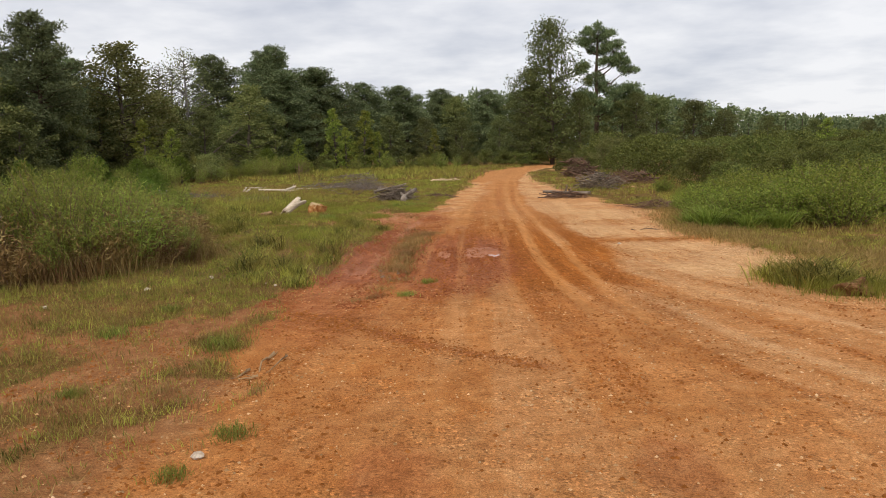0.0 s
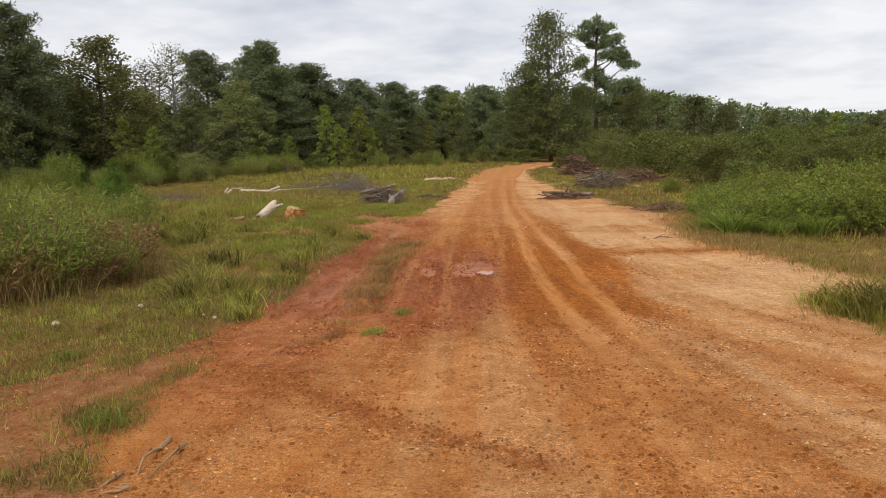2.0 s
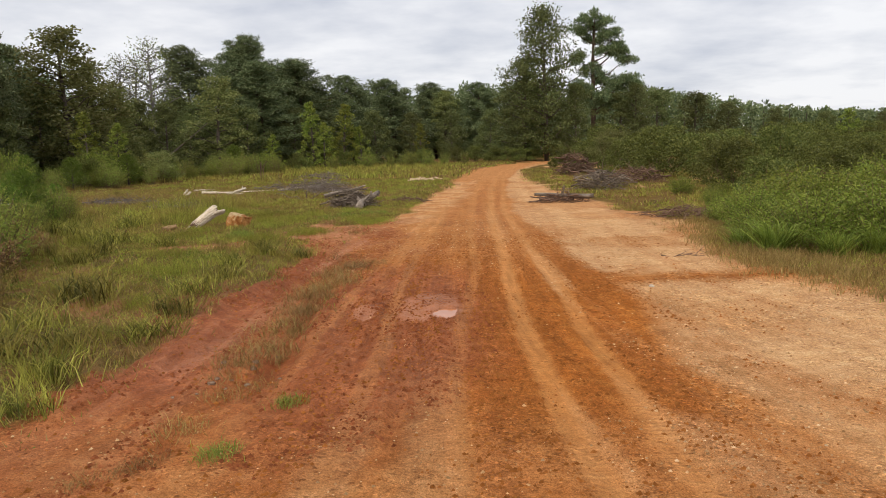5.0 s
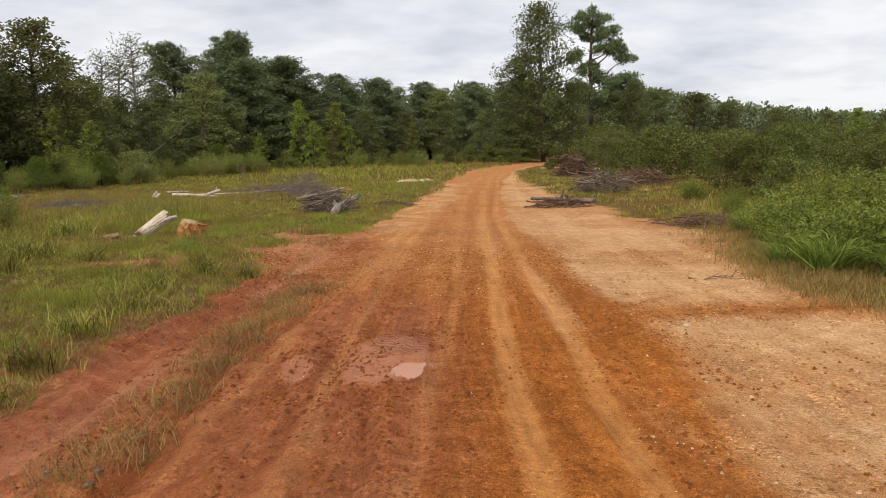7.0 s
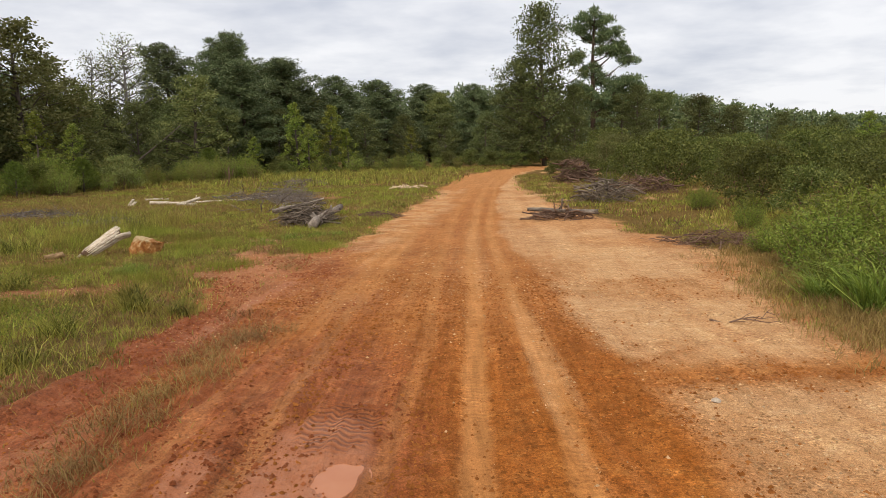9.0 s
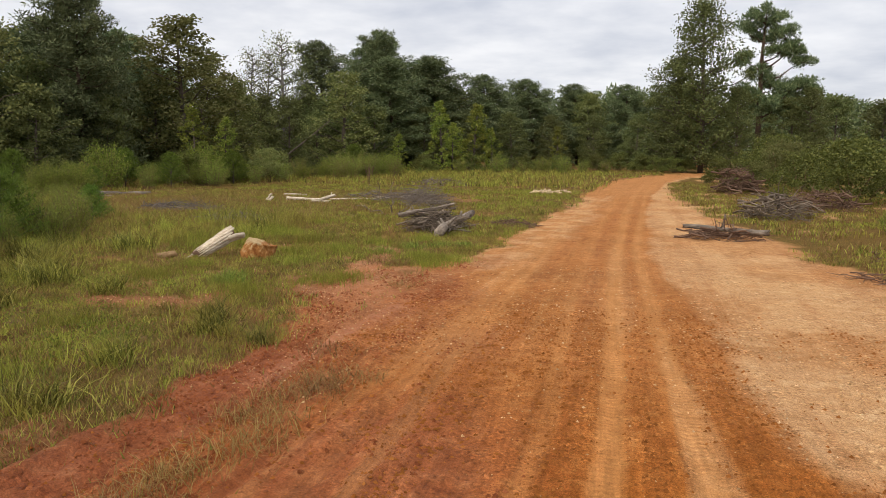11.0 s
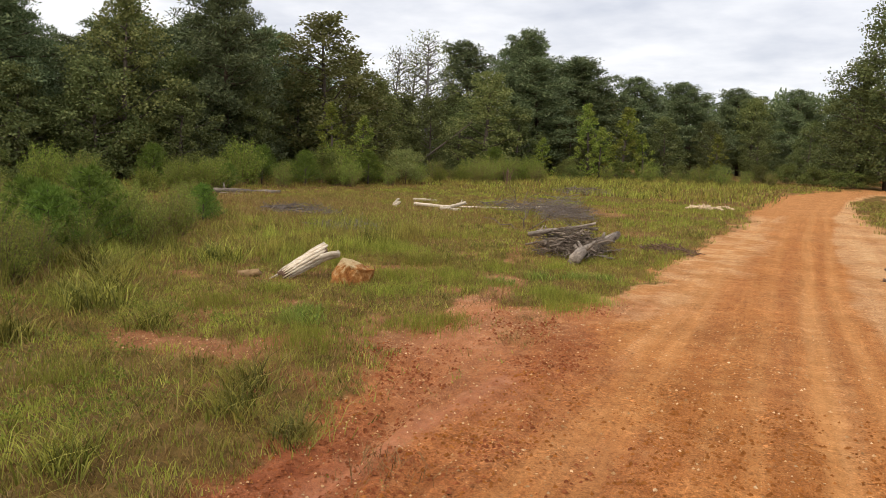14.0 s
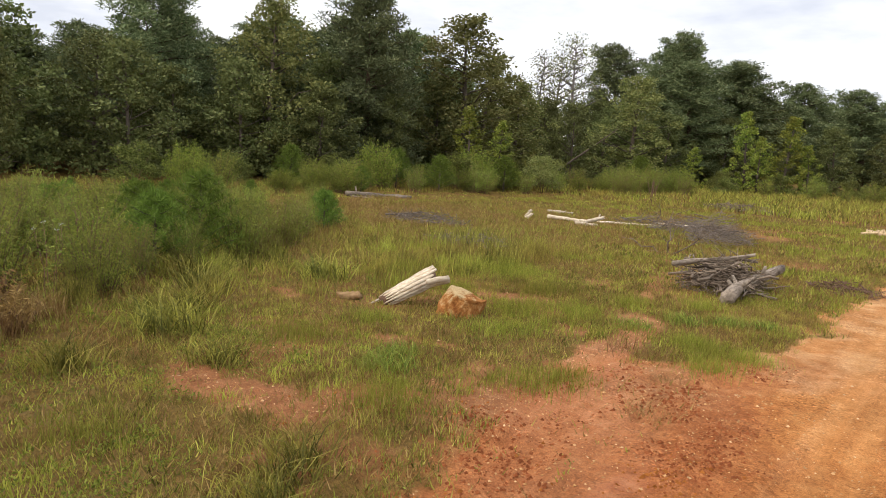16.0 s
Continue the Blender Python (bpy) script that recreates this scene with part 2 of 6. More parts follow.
    # shade in the tread grooves, put into the colour with the red tone
    groove_shade = math_node(n, l, "MULTIPLY", math_node(n, l, "MAXIMUM", math_node(n, l, "MULTIPLY", bars, -0.7), 0.0), 1.0, True)
    tone = mix_node(n, l, groove_shade, tone, red)
    l.new(tone, b.inputs["Base Color"])
    l.new(math_node(n, l, "SUBTRACT", 0.95, math_node(n, l, "MULTIPLY", wet, 0.45)), b.inputs["Roughness"])
    l.new(math_node(n, l, "ADD", math_node(n, l, "MULTIPLY", wet, 0.10), 0.03), b.inputs["Specular IOR Level"])
    # relief: grain, pebbles, scratches along the lanes and the bars of tyre treads across them
    grain = math_node(n, l, "ADD", math_node(n, l, "MULTIPLY", fine, 0.9), math_node(n, l, "MULTIPLY", speck, 0.35))
    lumps = math_node(n, l, "MULTIPLY", math_node(n, l, "MULTIPLY", pebble.outputs["Distance"], -0.9), strewn)
    h = math_node(n, l, "ADD", math_node(n, l, "MULTIPLY", math_node(n, l, "ADD", grain, lumps), math_node(n, l, "ADD", math_node(n, l, "MULTIPLY", grainy, 0.8), 0.2)), math_node(n, l, "ADD", math_node(n, l, "MULTIPLY", thin, 0.9), bars))
    bump_node(n, l, math_node(n, l, "ADD", math_node(n, l, "ADD", h, crumbs), mid), 0.9, 0.022, b)
    return m


def water_material():
    m, n, l, b = material("muddy_water")
    co = n.new("ShaderNodeTexCoord").outputs["Object"]
    l.new(ramp_node(n, l, noise_node(n, l, co, 3, 3), [(0.3, (0.40, 0.135, 0.048)), (0.7, (0.44, 0.165, 0.066))]), b.inputs["Base Color"])
    b.inputs["Roughness"].default_value = 0.06
    b.inputs["IOR"].default_value = 1.33
    bump_node(n, l, noise_node(n, l, co, 9, 2), 0.04, 0.01, b)
    return m


def stone_material(name, dark, mid, light, scale=6.0, vary=0.7, top_tone=None):
    m, n, l, b = material(name)
    co, info = n.new("ShaderNodeTexCoord").outputs["Object"], n.new("ShaderNodeNewGeometry")
    f, g = noise_node(n, l, co, scale, 6, 0.65), noise_node(n, l, co, scale * 6, 5, 0.7)
    tone = ramp_node(n, l, f, [(0.36, dark), (0.52, mid), (0.66, light)])
    if top_tone:
        height = n.new("ShaderNodeSeparateXYZ")
        l.new(co, height.inputs[0])
        # blends to the second tone with height, its edge broken by noise
        worn = math_node(n, l, "ADD", math_node(n, l, "MULTIPLY", height.outputs["Z"], 0.9), math_node(n, l, "MULTIPLY", f, 0.7))
        tone = mix_node(n, l, ramp_node(n, l, worn, [(0.70, (0, 0, 0)), (0.84, (0.8, 0.8, 0.8))]), tone, top_tone)
    tone = mix_node(n, l, 0.5, tone, ramp_node(n, l, g, [(0.3, (0.3, 0.3, 0.3)), (0.7, (0.7, 0.7, 0.7))]), "OVERLAY")
    hue = n.new("ShaderNodeHueSaturation")
    l.new(tone, hue.inputs["Color"])
    l.new(math_node(n, l, "ADD", math_node(n, l, "MULTIPLY", info.outputs["Random Per Island"], vary), 0.65), hue.inputs["Value"])
    l.new(hue.outputs[0], b.inputs["Base Color"])
    b.inputs["Roughness"].default_value = 0.95
    b.inputs["Specular IOR Level"].default_value = 0.06
    bump_node(n, l, g, 0.7, 0.03, b)
    return m


M_GROUND, M_WATER = ground_material(), water_material()
M_GRASS = leaf_material("grass_blade", (0.052, 0.057, 0.010), (0.227, 0.221, 0.040), (0.547, 0.483, 0.115), 0.3, patch=(0.30, 0.215, 0.055), fresh=(0.33, 0.36, 0.055))
M_DRY = leaf_material("dry_grass_blade", (0.173, 0.106, 0.035), (0.296, 0.189, 0.064), (0.439, 0.298, 0.116), 0.25)
M_FRESH = leaf_material("fresh_grass_blade", (0.137, 0.157, 0.023), (0.263, 0.274, 0.040), (0.441, 0.421, 0.085), 0.35)
M_WEED = leaf_material("weed_leaf", (0.080, 0.118, 0.020), (0.205, 0.255, 0.043), (0.420, 0.460, 0.090), 0.3, patch=(0.25, 0.225, 0.05))
M_SHRUB = leaf_material("shrub_leaf", (0.050, 0.062, 0.014), (0.122, 0.138, 0.031), (0.27, 0.27, 0.075), 0.2)
M_FERN = leaf_material("bright_shrub_leaf", (0.062, 0.088, 0.014), (0.216, 0.265, 0.042), (0.351, 0.383, 0.072), 0.3)
M_PINE = leaf_material("pine_needles", (0.078, 0.108, 0.050), (0.152, 0.189, 0.082), (0.281, 0.310, 0.143), 0.12)
M_YPINE = leaf_material("young_pine_needles", (0.064, 0.106, 0.015), (0.129, 0.191, 0.029), (0.230, 0.308, 0.055), 0.25)
M_OAK = leaf_material("broad_leaf", (0.070, 0.085, 0.026), (0.128, 0.145, 0.047), (0.224, 0.230, 0.083), 0.2)
M_OAKL = leaf_material("light_broad_leaf", (0.109, 0.124, 0.036), (0.190, 0.200, 0.061), (0.303, 0.295, 0.106), 0.25)
M_YELL = leaf_material("yellowing_leaf", (0.12, 0.15, 0.03), (0.2, 0.22, 0.04), (0.3, 0.3, 0.06), 0.3)
M_BARK = wood_material("bark", (0.055, 0.042, 0.032), (0.15, 0.12, 0.095), 5, lying=False)
M_PINE_BARK = wood_material("pine_bark", (0.045, 0.030, 0.022), (0.13, 0.085, 0.06), 5, lying=False)
M_GREYBARK = wood_material("grey_bark", (0.085, 0.075, 0.066), (0.19, 0.17, 0.15), 5, lying=False)
M_GREY = wood_material("weathered_branch", (0.052, 0.036, 0.026), (0.35, 0.27, 0.20), 14)
M_LOG = wood_material("barked_log", (0.040, 0.028, 0.021), (0.36, 0.29, 0.225), 7, 0.3)
M_TWIG = wood_material("grey_twig", (0.10, 0.078, 0.062), (0.29, 0.235, 0.20), 14)
M_BROWN = wood_material("brown_branch", (0.075, 0.042, 0.028), (0.27, 0.165, 0.11), 14)
M_WHITE = wood_material("bleached_wood", (0.38, 0.275, 0.175), (0.76, 0.67, 0.53), 10)
M_STICK = wood_material("tan_stick", (0.20, 0.115, 0.05), (0.44, 0.29, 0.155), 10)
M_TAN = wood_material("split_wood", (0.36, 0.24, 0.13), (0.62, 0.47, 0.30), 10)
M_BOULDER = stone_material("ochre_stone", (0.22, 0.075, 0.022), (0.38, 0.165, 0.050), (0.52, 0.32, 0.15), 3.2, 0.7, (0.52, 0.40, 0.22))
M_PEBBLE = stone_material("pebble_stone", (0.34, 0.17, 0.065), (0.48, 0.28, 0.13), (0.62, 0.43, 0.25), 8)
M_PALESTONE = stone_material("pale_stone", (0.30, 0.22, 0.16), (0.42, 0.34, 0.26), (0.54, 0.47, 0.38), 8)
M_DEAD = leaf_material("dead_leaf", (0.120, 0.062, 0.024), (0.240, 0.145, 0.052), (0.460, 0.335, 0.140), 0.2)
M_CLOD = stone_material("clay_clod", (0.23, 0.075, 0.016), (0.33, 0.112, 0.025), (0.43, 0.165, 0.042), 8, 0.42)
M_MUD = stone_material("mud_clod", (0.19, 0.053, 0.019), (0.28, 0.085, 0.031), (0.37, 0.128, 0.050), 8, 0.42)
M_SOIL = stone_material("dark_soil", (0.11, 0.05, 0.022), (0.20, 0.098, 0.042), (0.30, 0.165, 0.078), 8)
M_RUBBLE = stone_material("grey_rubble", (0.11, 0.066, 0.042), (0.19, 0.125, 0.085), (0.28, 0.20, 0.145), 8)
M_FLOWER = leaf_material("white_flower", (0.32, 0.32, 0.25), (0.42, 0.42, 0.35), (0.55, 0.55, 0.48), 0.2)


# ---- helpers for shapes ----
def value_noise(x, y, seed=0):
    """Smooth noise from 0 to 1 over arrays of places."""
    xi, yi = np.floor(x).astype(np.int64), np.floor(y).astype(np.int64)
    fx, fy = x - xi, y - yi
    fx, fy = fx * fx * (3 - 2 * fx), fy * fy * (3 - 2 * fy)

    def corner(a, b):
        h = (a * 374761393 + b * 668265263 + seed * 974634777) & 0x7FFFFFFF
        h = ((h ^ (h >> 13)) * 1274126177) & 0x7FFFFFFF
        return ((h ^ (h >> 16)) & 0xFFFF) / 65535.0

    low = corner(xi, yi) * (1 - fx) + corner(xi + 1, yi) * fx
    high = corner(xi, yi + 1) * (1 - fx) + corner(xi + 1, yi + 1) * fx
    return low * (1 - fy) + high * fy


def fbm(x, y, seed=0, octaves=4):
    total, amp, norm = 0.0, 1.0, 0.0
    for k in range(octaves):
        total = total + amp * value_noise(x * 2**k, y * 2**k, seed + 17 * k)
        norm, amp = norm + amp, amp * 0.5
    return total / norm


def smooth(a, b, v):
    t = np.clip((v - a) / (b - a), 0, 1)
    return t * t * (3 - 2 * t)


def raw_mesh(name, verts, quads=None, tris=None, mat=None, shade_smooth=False):
    """A mesh straight from arrays of corners."""
    me = bpy.data.meshes.new(name)
    quads = np.zeros((0, 4), np.int32) if quads is None else np.asarray(quads, np.int32)
    tris = np.zeros((0, 3), np.int32) if tris is None else np.asarray(tris, np.int32)
    me.vertices.add(len(verts))
    me.vertices.foreach_set("co", np.asarray(verts, np.float32).ravel())
    loops = np.concatenate([quads.ravel(), tris.ravel()])
    me.loops.add(len(loops))
    me.loops.foreach_set("vertex_index", loops)
    nq, nt = len(quads), len(tris)
    me.polygons.add(nq + nt)
    me.polygons.foreach_set("loop_start", np.concatenate([np.arange(nq) * 4, nq * 4 + np.arange(nt) * 3]).astype(np.int32))
    if shade_smooth:
        me.polygons.foreach_set("use_smooth", np.ones(nq + nt, bool))
    if mat:
        me.materials.append(mat)
    me.update(calc_edges=True)
    return me


def child(name, me, parent, label=""):
    ob = new(name, me)
    ob.parent = parent
    if label:
        ob["label"] = label
    return ob


def blades(rng, roots, height, lean, width, per=1, spread=0.0):
    """Bent, tapering blades from many roots: five corners each."""
    n = len(roots) * per
    sp = np.repeat(np.broadcast_to(spread, len(roots)), per)[:, None]
    r = np.repeat(roots, per, 0) + np.c_[rng.normal(0, 1, (n, 2)) * sp, np.zeros(n)]
    h = np.repeat(height, per) * rng.uniform(0.55, 1.15, n)
    w = np.repeat(np.broadcast_to(width, len(roots)), per) * rng.uniform(0.7, 1.3, n)
    a, tw = rng.uniform(0, 2 * np.pi, n), rng.uniform(0, 2 * np.pi, n)
    le = h * lean * rng.uniform(0.3, 1.5, n)
    out, side = np.c_[np.cos(a), np.sin(a), 0 * a], np.c_[np.cos(tw), np.sin(tw), 0 * a] * w[:, None] * 0.5
    mid = r + out * (le * 0.35)[:, None] + np.c_[0 * a, 0 * a, h * 0.55]
    tip = r + out * le[:, None] + np.c_[0 * a, 0 * a, h * (1 - 0.25 * np.minimum(lean, 1))]
    v = np.stack([r - side, r + side, mid - side * 0.75, mid + side * 0.75, tip], 1).reshape(-1, 3)
    base = np.arange(n)[:, None] * 5
    return v, base + [0, 1, 3, 2], base + [2, 3, 4]


def short_blades(rng, roots, height, width, lean=0.6):
    """Single-triangle blades for close-cropped cover."""
    n = len(roots)
    a, tw = rng.uniform(0, 2 * np.pi, n), rng.uniform(0, 2 * np.pi, n)
    h = height * rng.uniform(0.4, 1.3, n)
    side = np.c_[np.cos(tw), np.sin(tw), 0 * a] * (width * rng.uniform(0.7, 1.3, n))[:, None] * 0.5
    tip = roots + np.c_[np.cos(a) * h * lean, np.sin(a) * h * lean, h]
    v = np.stack([roots - side, roots + side, tip], 1).reshape(-1, 3)
    return v, np.zeros((0, 4), int), np.arange(3 * n).reshape(-1, 3)


def join_parts(chunks):
    """Joins (verts, quads, tris) into one."""
    v, q, t, k = [], [], [], 0
    for cv, cq, ct in chunks:
        v.append(cv), q.append(np.asarray(cq).reshape(-1, 4) + k), t.append(np.asarray(ct).reshape(-1, 3) + k)
        k += len(cv)
    return np.concatenate(v), np.concatenate(q), np.concatenate(t)


def tube(points, radii, sides=6, cap=True):
    """A tapering tube along points."""
    p, n = np.asarray(points, float), len(points)
    d = np.gradient(p, axis=0)
    d /= np.linalg.norm(d, axis=1)[:, None] + 1e-9
    ref = np.where(np.abs(d[:, 2:3]) > 0.9, [[1.0, 0, 0]], [[0, 0, 1.0]])
    u = np.cross(d, ref)
    u /= np.linalg.norm(u, axis=1)[:, None] + 1e-9
    w = np.cross(d, u)
    a = np.arange(sides) * 2 * np.pi / sides
    ring = u[:, None] * np.cos(a)[None, :, None] + w[:, None] * np.sin(a)[None, :, None]
    v = (p[:, None] + ring * np.asarray(radii)[:, None, None]).reshape(-1, 3)
    k, s = np.meshgrid(np.arange(n - 1), np.arange(sides), indexing="ij")
    k, s = k.ravel(), s.ravel()
    s2 = (s + 1) % sides
    q = np.c_[k * sides + s, k * sides + s2, (k + 1) * sides + s2, (k + 1) * sides + s]
    t = np.zeros((0, 3), int)
    if cap:
        v = np.r_[v, p[:1], p[-1:]]
        c0, c1, a0 = n * sides, n * sides + 1, np.arange(sides)
        b0 = (a0 + 1) % sides
        t = np.r_[np.c_[b0, a0, 0 * a0 + c0], np.c_[(n - 1) * sides + a0, (n - 1) * sides + b0, 0 * a0 + c1]]
    return v, q, t


def bent(rng, a, b, wobble, n=5):
    """Points from a to b along a crooked line."""
    t = np.linspace(0, 1, n)[:, None]
    p = np.asarray(a, float) * (1 - t) + np.asarray(b, float) * t
    return p + rng.normal(0, wobble, (n, 3)) * np.sin(t * np.pi) ** 0.5


def leaves(rng, centres, radii, count, length, width, droop=0.0, flat=0.55):
    """Leaf-shaped quads round many clump centres, denser towards each clump's outside."""
    c = np.repeat(np.asarray(centres), count, 0)
    r = np.repeat(np.asarray(radii), count, 0)
    n = len(c)
    d = rng.normal(0, 1, (n, 3))
    d /= np.linalg.norm(d, axis=1)[:, None]
    p = c + d * (r * (rng.uniform(0.15, 1, n) ** 0.45)[:, None] if r.ndim == 2 else (r * rng.uniform(0.15, 1, n) ** 0.45)[:, None])
    out = d + rng.normal(0, 0.7, (n, 3)) + [0, 0, 0.25 - droop]
    out /= np.linalg.norm(out, axis=1)[:, None]
    side = np.cross(out, rng.normal(0, 1, (n, 3)) * [1, 1, flat])
    side /= np.linalg.norm(side, axis=1)[:, None] + 1e-9
    ln, wd = (length * rng.uniform(0.6, 1.3, n))[:, None], (width * rng.uniform(0.6, 1.3, n))[:, None]
    v = np.stack([p, p + out * ln * 0.5 + side * wd * 0.5, p + out * ln, p + out * ln * 0.5 - side * wd * 0.5], 1).reshape(-1, 3)
    return v, np.arange(n)[:, None] * 4 + [0, 1, 2, 3], np.zeros((0, 3), int)


# ---- ground and road: one sheet, split along the road's edge ----
def along(y, knots):
    return np.interp(y, [k[0] for k in knots], [k[1] for k in knots])


LEFT_EDGE = ((0, -2.0), (6, -2.0), (8, -2.5), (10, -2.9), (13, -3.0), (17, -3.4), (20, -3.25), (22, -3.5), (24, -3.9), (26, -4.3), (27.3, -4.3), (28.2, -3.2), (29.2, -2.75), (31, -2.7), (38, -2.4), (56, -2.25), (70, -2.3), (78, -1.9), (86, -0.4), (95, 2.0), (104, 5.5), (116, 12))
ORANGE_EDGE = ((0, 5.2), (9, 3.6), (12, 2.5), (14.2, 1.95), (16.7, 2.05), (19.4, 1.98), (25, 1.2), (32, 0.7), (44, 0.5), (56, 0.75), (65, 1.3), (78, 2.2), (86, 3.2), (95, 5.6), (104, 9.2), (116, 16))
RIGHT_EDGE = ((0, 6.6), (10, 6.1), (14, 6.2), (17, 5.6), (19.2, 4.75), (20.5, 4.35), (22.5, 4.45), (24.6, 5.0), (27.5, 5.4), (29.2, 4.6), (31.5, 3.95), (34, 3.7), (42, 2.7), (50, 2.0), (64, 1.75), (78, 2.5), (86, 3.6), (95, 5.9), (104, 9.6), (116, 16.5))


def centre(y):
    return 0.5 * along(y, LEFT_EDGE) + 0.5 * along(y, ORANGE_EDGE)


def line_mask(x, y, a, b, width):
    """Near 1 within a band round the line from a to b."""
    dx, dy = b[0] - a[0], b[1] - a[1]
    t = np.clip(((x - a[0]) * dx + (y - a[1]) * dy) / (dx * dx + dy * dy), 0, 1)
    d = np.hypot(x - a[0] - t * dx, y - a[1] - t * dy)
    return np.exp(-((d / width) ** 2))


def spot(x, y, cx, cy, rx, ry):
    return np.exp(-(((x - cx) / rx) ** 2 + ((y - cy) / ry) ** 2))


PUDDLES = ((-0.32, 16.56, 0.185, 0.30),)
BARE = ((-6.6, 23.2, 1.0, 0.6), (-5.7, 23.3, 0.8, 0.6), (-4.7, 22.3, 0.5, 0.4), (-5.1, 25.0, 0.45, 1.3), (-6.4, 25.9, 0.6, 0.4), (-4.1, 25.6, 0.8, 1.0), (-6.9, 32.5, 0.8, 0.6), (-9.7, 26.7, 0.6, 0.45), (-7.0, 29.8, 0.7, 0.4), (-5.6, 28.2, 0.35, 0.5))


# light, packed wheel tracks and the darker strips between them, as (y, x) along the road
TRACKS = ((((3, 1.75), (9.8, 1.3), (13, 0.92), (15.2, 0.75), (17.1, 0.64), (19, 0.56), (21.6, 0.48), (25, 0.33), (30, 0.14), (44, -0.1), (60, 0.1), (72, 0.6), (84, 2.0), (95, 4.4), (116, 14.6)), 0.125, 1.0, 0.7),
          (((3, -0.55), (9.8, -0.72), (13, -0.78), (15.2, -0.86), (17.2, -1.06), (20.2, -1.2), (23.7, -1.32), (28.9, -1.45), (35, -1.72), (43, -1.7), (60, -1.5), (72, -1.0), (84, 0.4), (95, 2.8), (116, 13.0)), 0.10, 0.55, 0.5),
          (((17, -1.5), (20, -1.5), (23, -1.53), (25, -1.62), (29, -1.87), (34.3, -2.1), (43, -2.1), (60, -2.0), (80, -1.0)), 0.10, 0.6, 0.3),
          (((3, 2.7), (12.5, 1.62), (16.1, 1.38), (17.7, 1.36), (19, 1.29), (20.4, 1.18), (22.5, 1.02), (25.7, 0.86), (32, 0.5), (60, 0.6), (80, 1.8)), 0.11, 0.85, 0.9),
          (((3, 0.6), (10, 0.38), (14, 0.0), (16, -0.05), (20, 0.0), (25, -0.35), (44, -0.8), (60, -0.7)), 0.09, 0.4, 0.2),
          (((3, -2.0), (9, -1.75), (14, -1.62), (19, -1.85), (24, -1.7)), 0.10, 0.4, 0.4))
# loose, darker clay thrown up beside the tracks
DARK_TRACKS = ((((3, 2.2), (12, 1.35), (15.4, 1.0), (17.5, 1.0), (19, 0.92), (21.6, 0.75), (26, 0.6), (34, 0.3)), 0.17, 0.85),
               (((3, 3.3), (12.5, 2.0), (16, 1.68), (18, 1.78), (20, 1.66), (23, 1.3), (27, 1.0)), 0.26, 0.95),
               (((3, 0.9), (12, 0.45), (15.2, 0.28), (17, 0.27), (19, 0.22), (21, 0.1), (26, -0.1), (34, -0.4)), 0.25, 0.95),
               (((3, -1.3), (13, -1.0), (15, -0.35), (18, -0.9), (20, -0.85), (24, -0.95), (30, -1.15)), 0.20, 0.8),
               (((12, -1.35), (15, -1.2), (18, -1.68), (20, -1.76), (24, -1.72), (28, -1.95)), 0.10, 0.7))


# old tracks across the pale gravel, as pairs of places
OLD_TRACKS = (((2.4, 15.0), (3.36, 13.0)), ((3.36, 13.0), (4.2, 11.6)), ((4.2, 11.6), (5.2, 10.2)), ((2.2, 12.9), (3.06, 10.46)), ((3.06, 10.46), (4.1, 8.1)), ((1.6, 10.2), (2.33, 8.0)), ((2.33, 8.0), (3.3, 6.5)), ((2.2, 18.6), (6.0, 19.3)), ((2.0, 19.2), (5.2, 21.5)))
PALE_TRACKS = (((2.45, 14.0), (3.3, 11.8)), ((3.3, 11.8), (4.9, 9.0)), ((1.9, 12.6), (2.8, 9.3)), ((2.8, 9.3), (3.8, 7.3)))


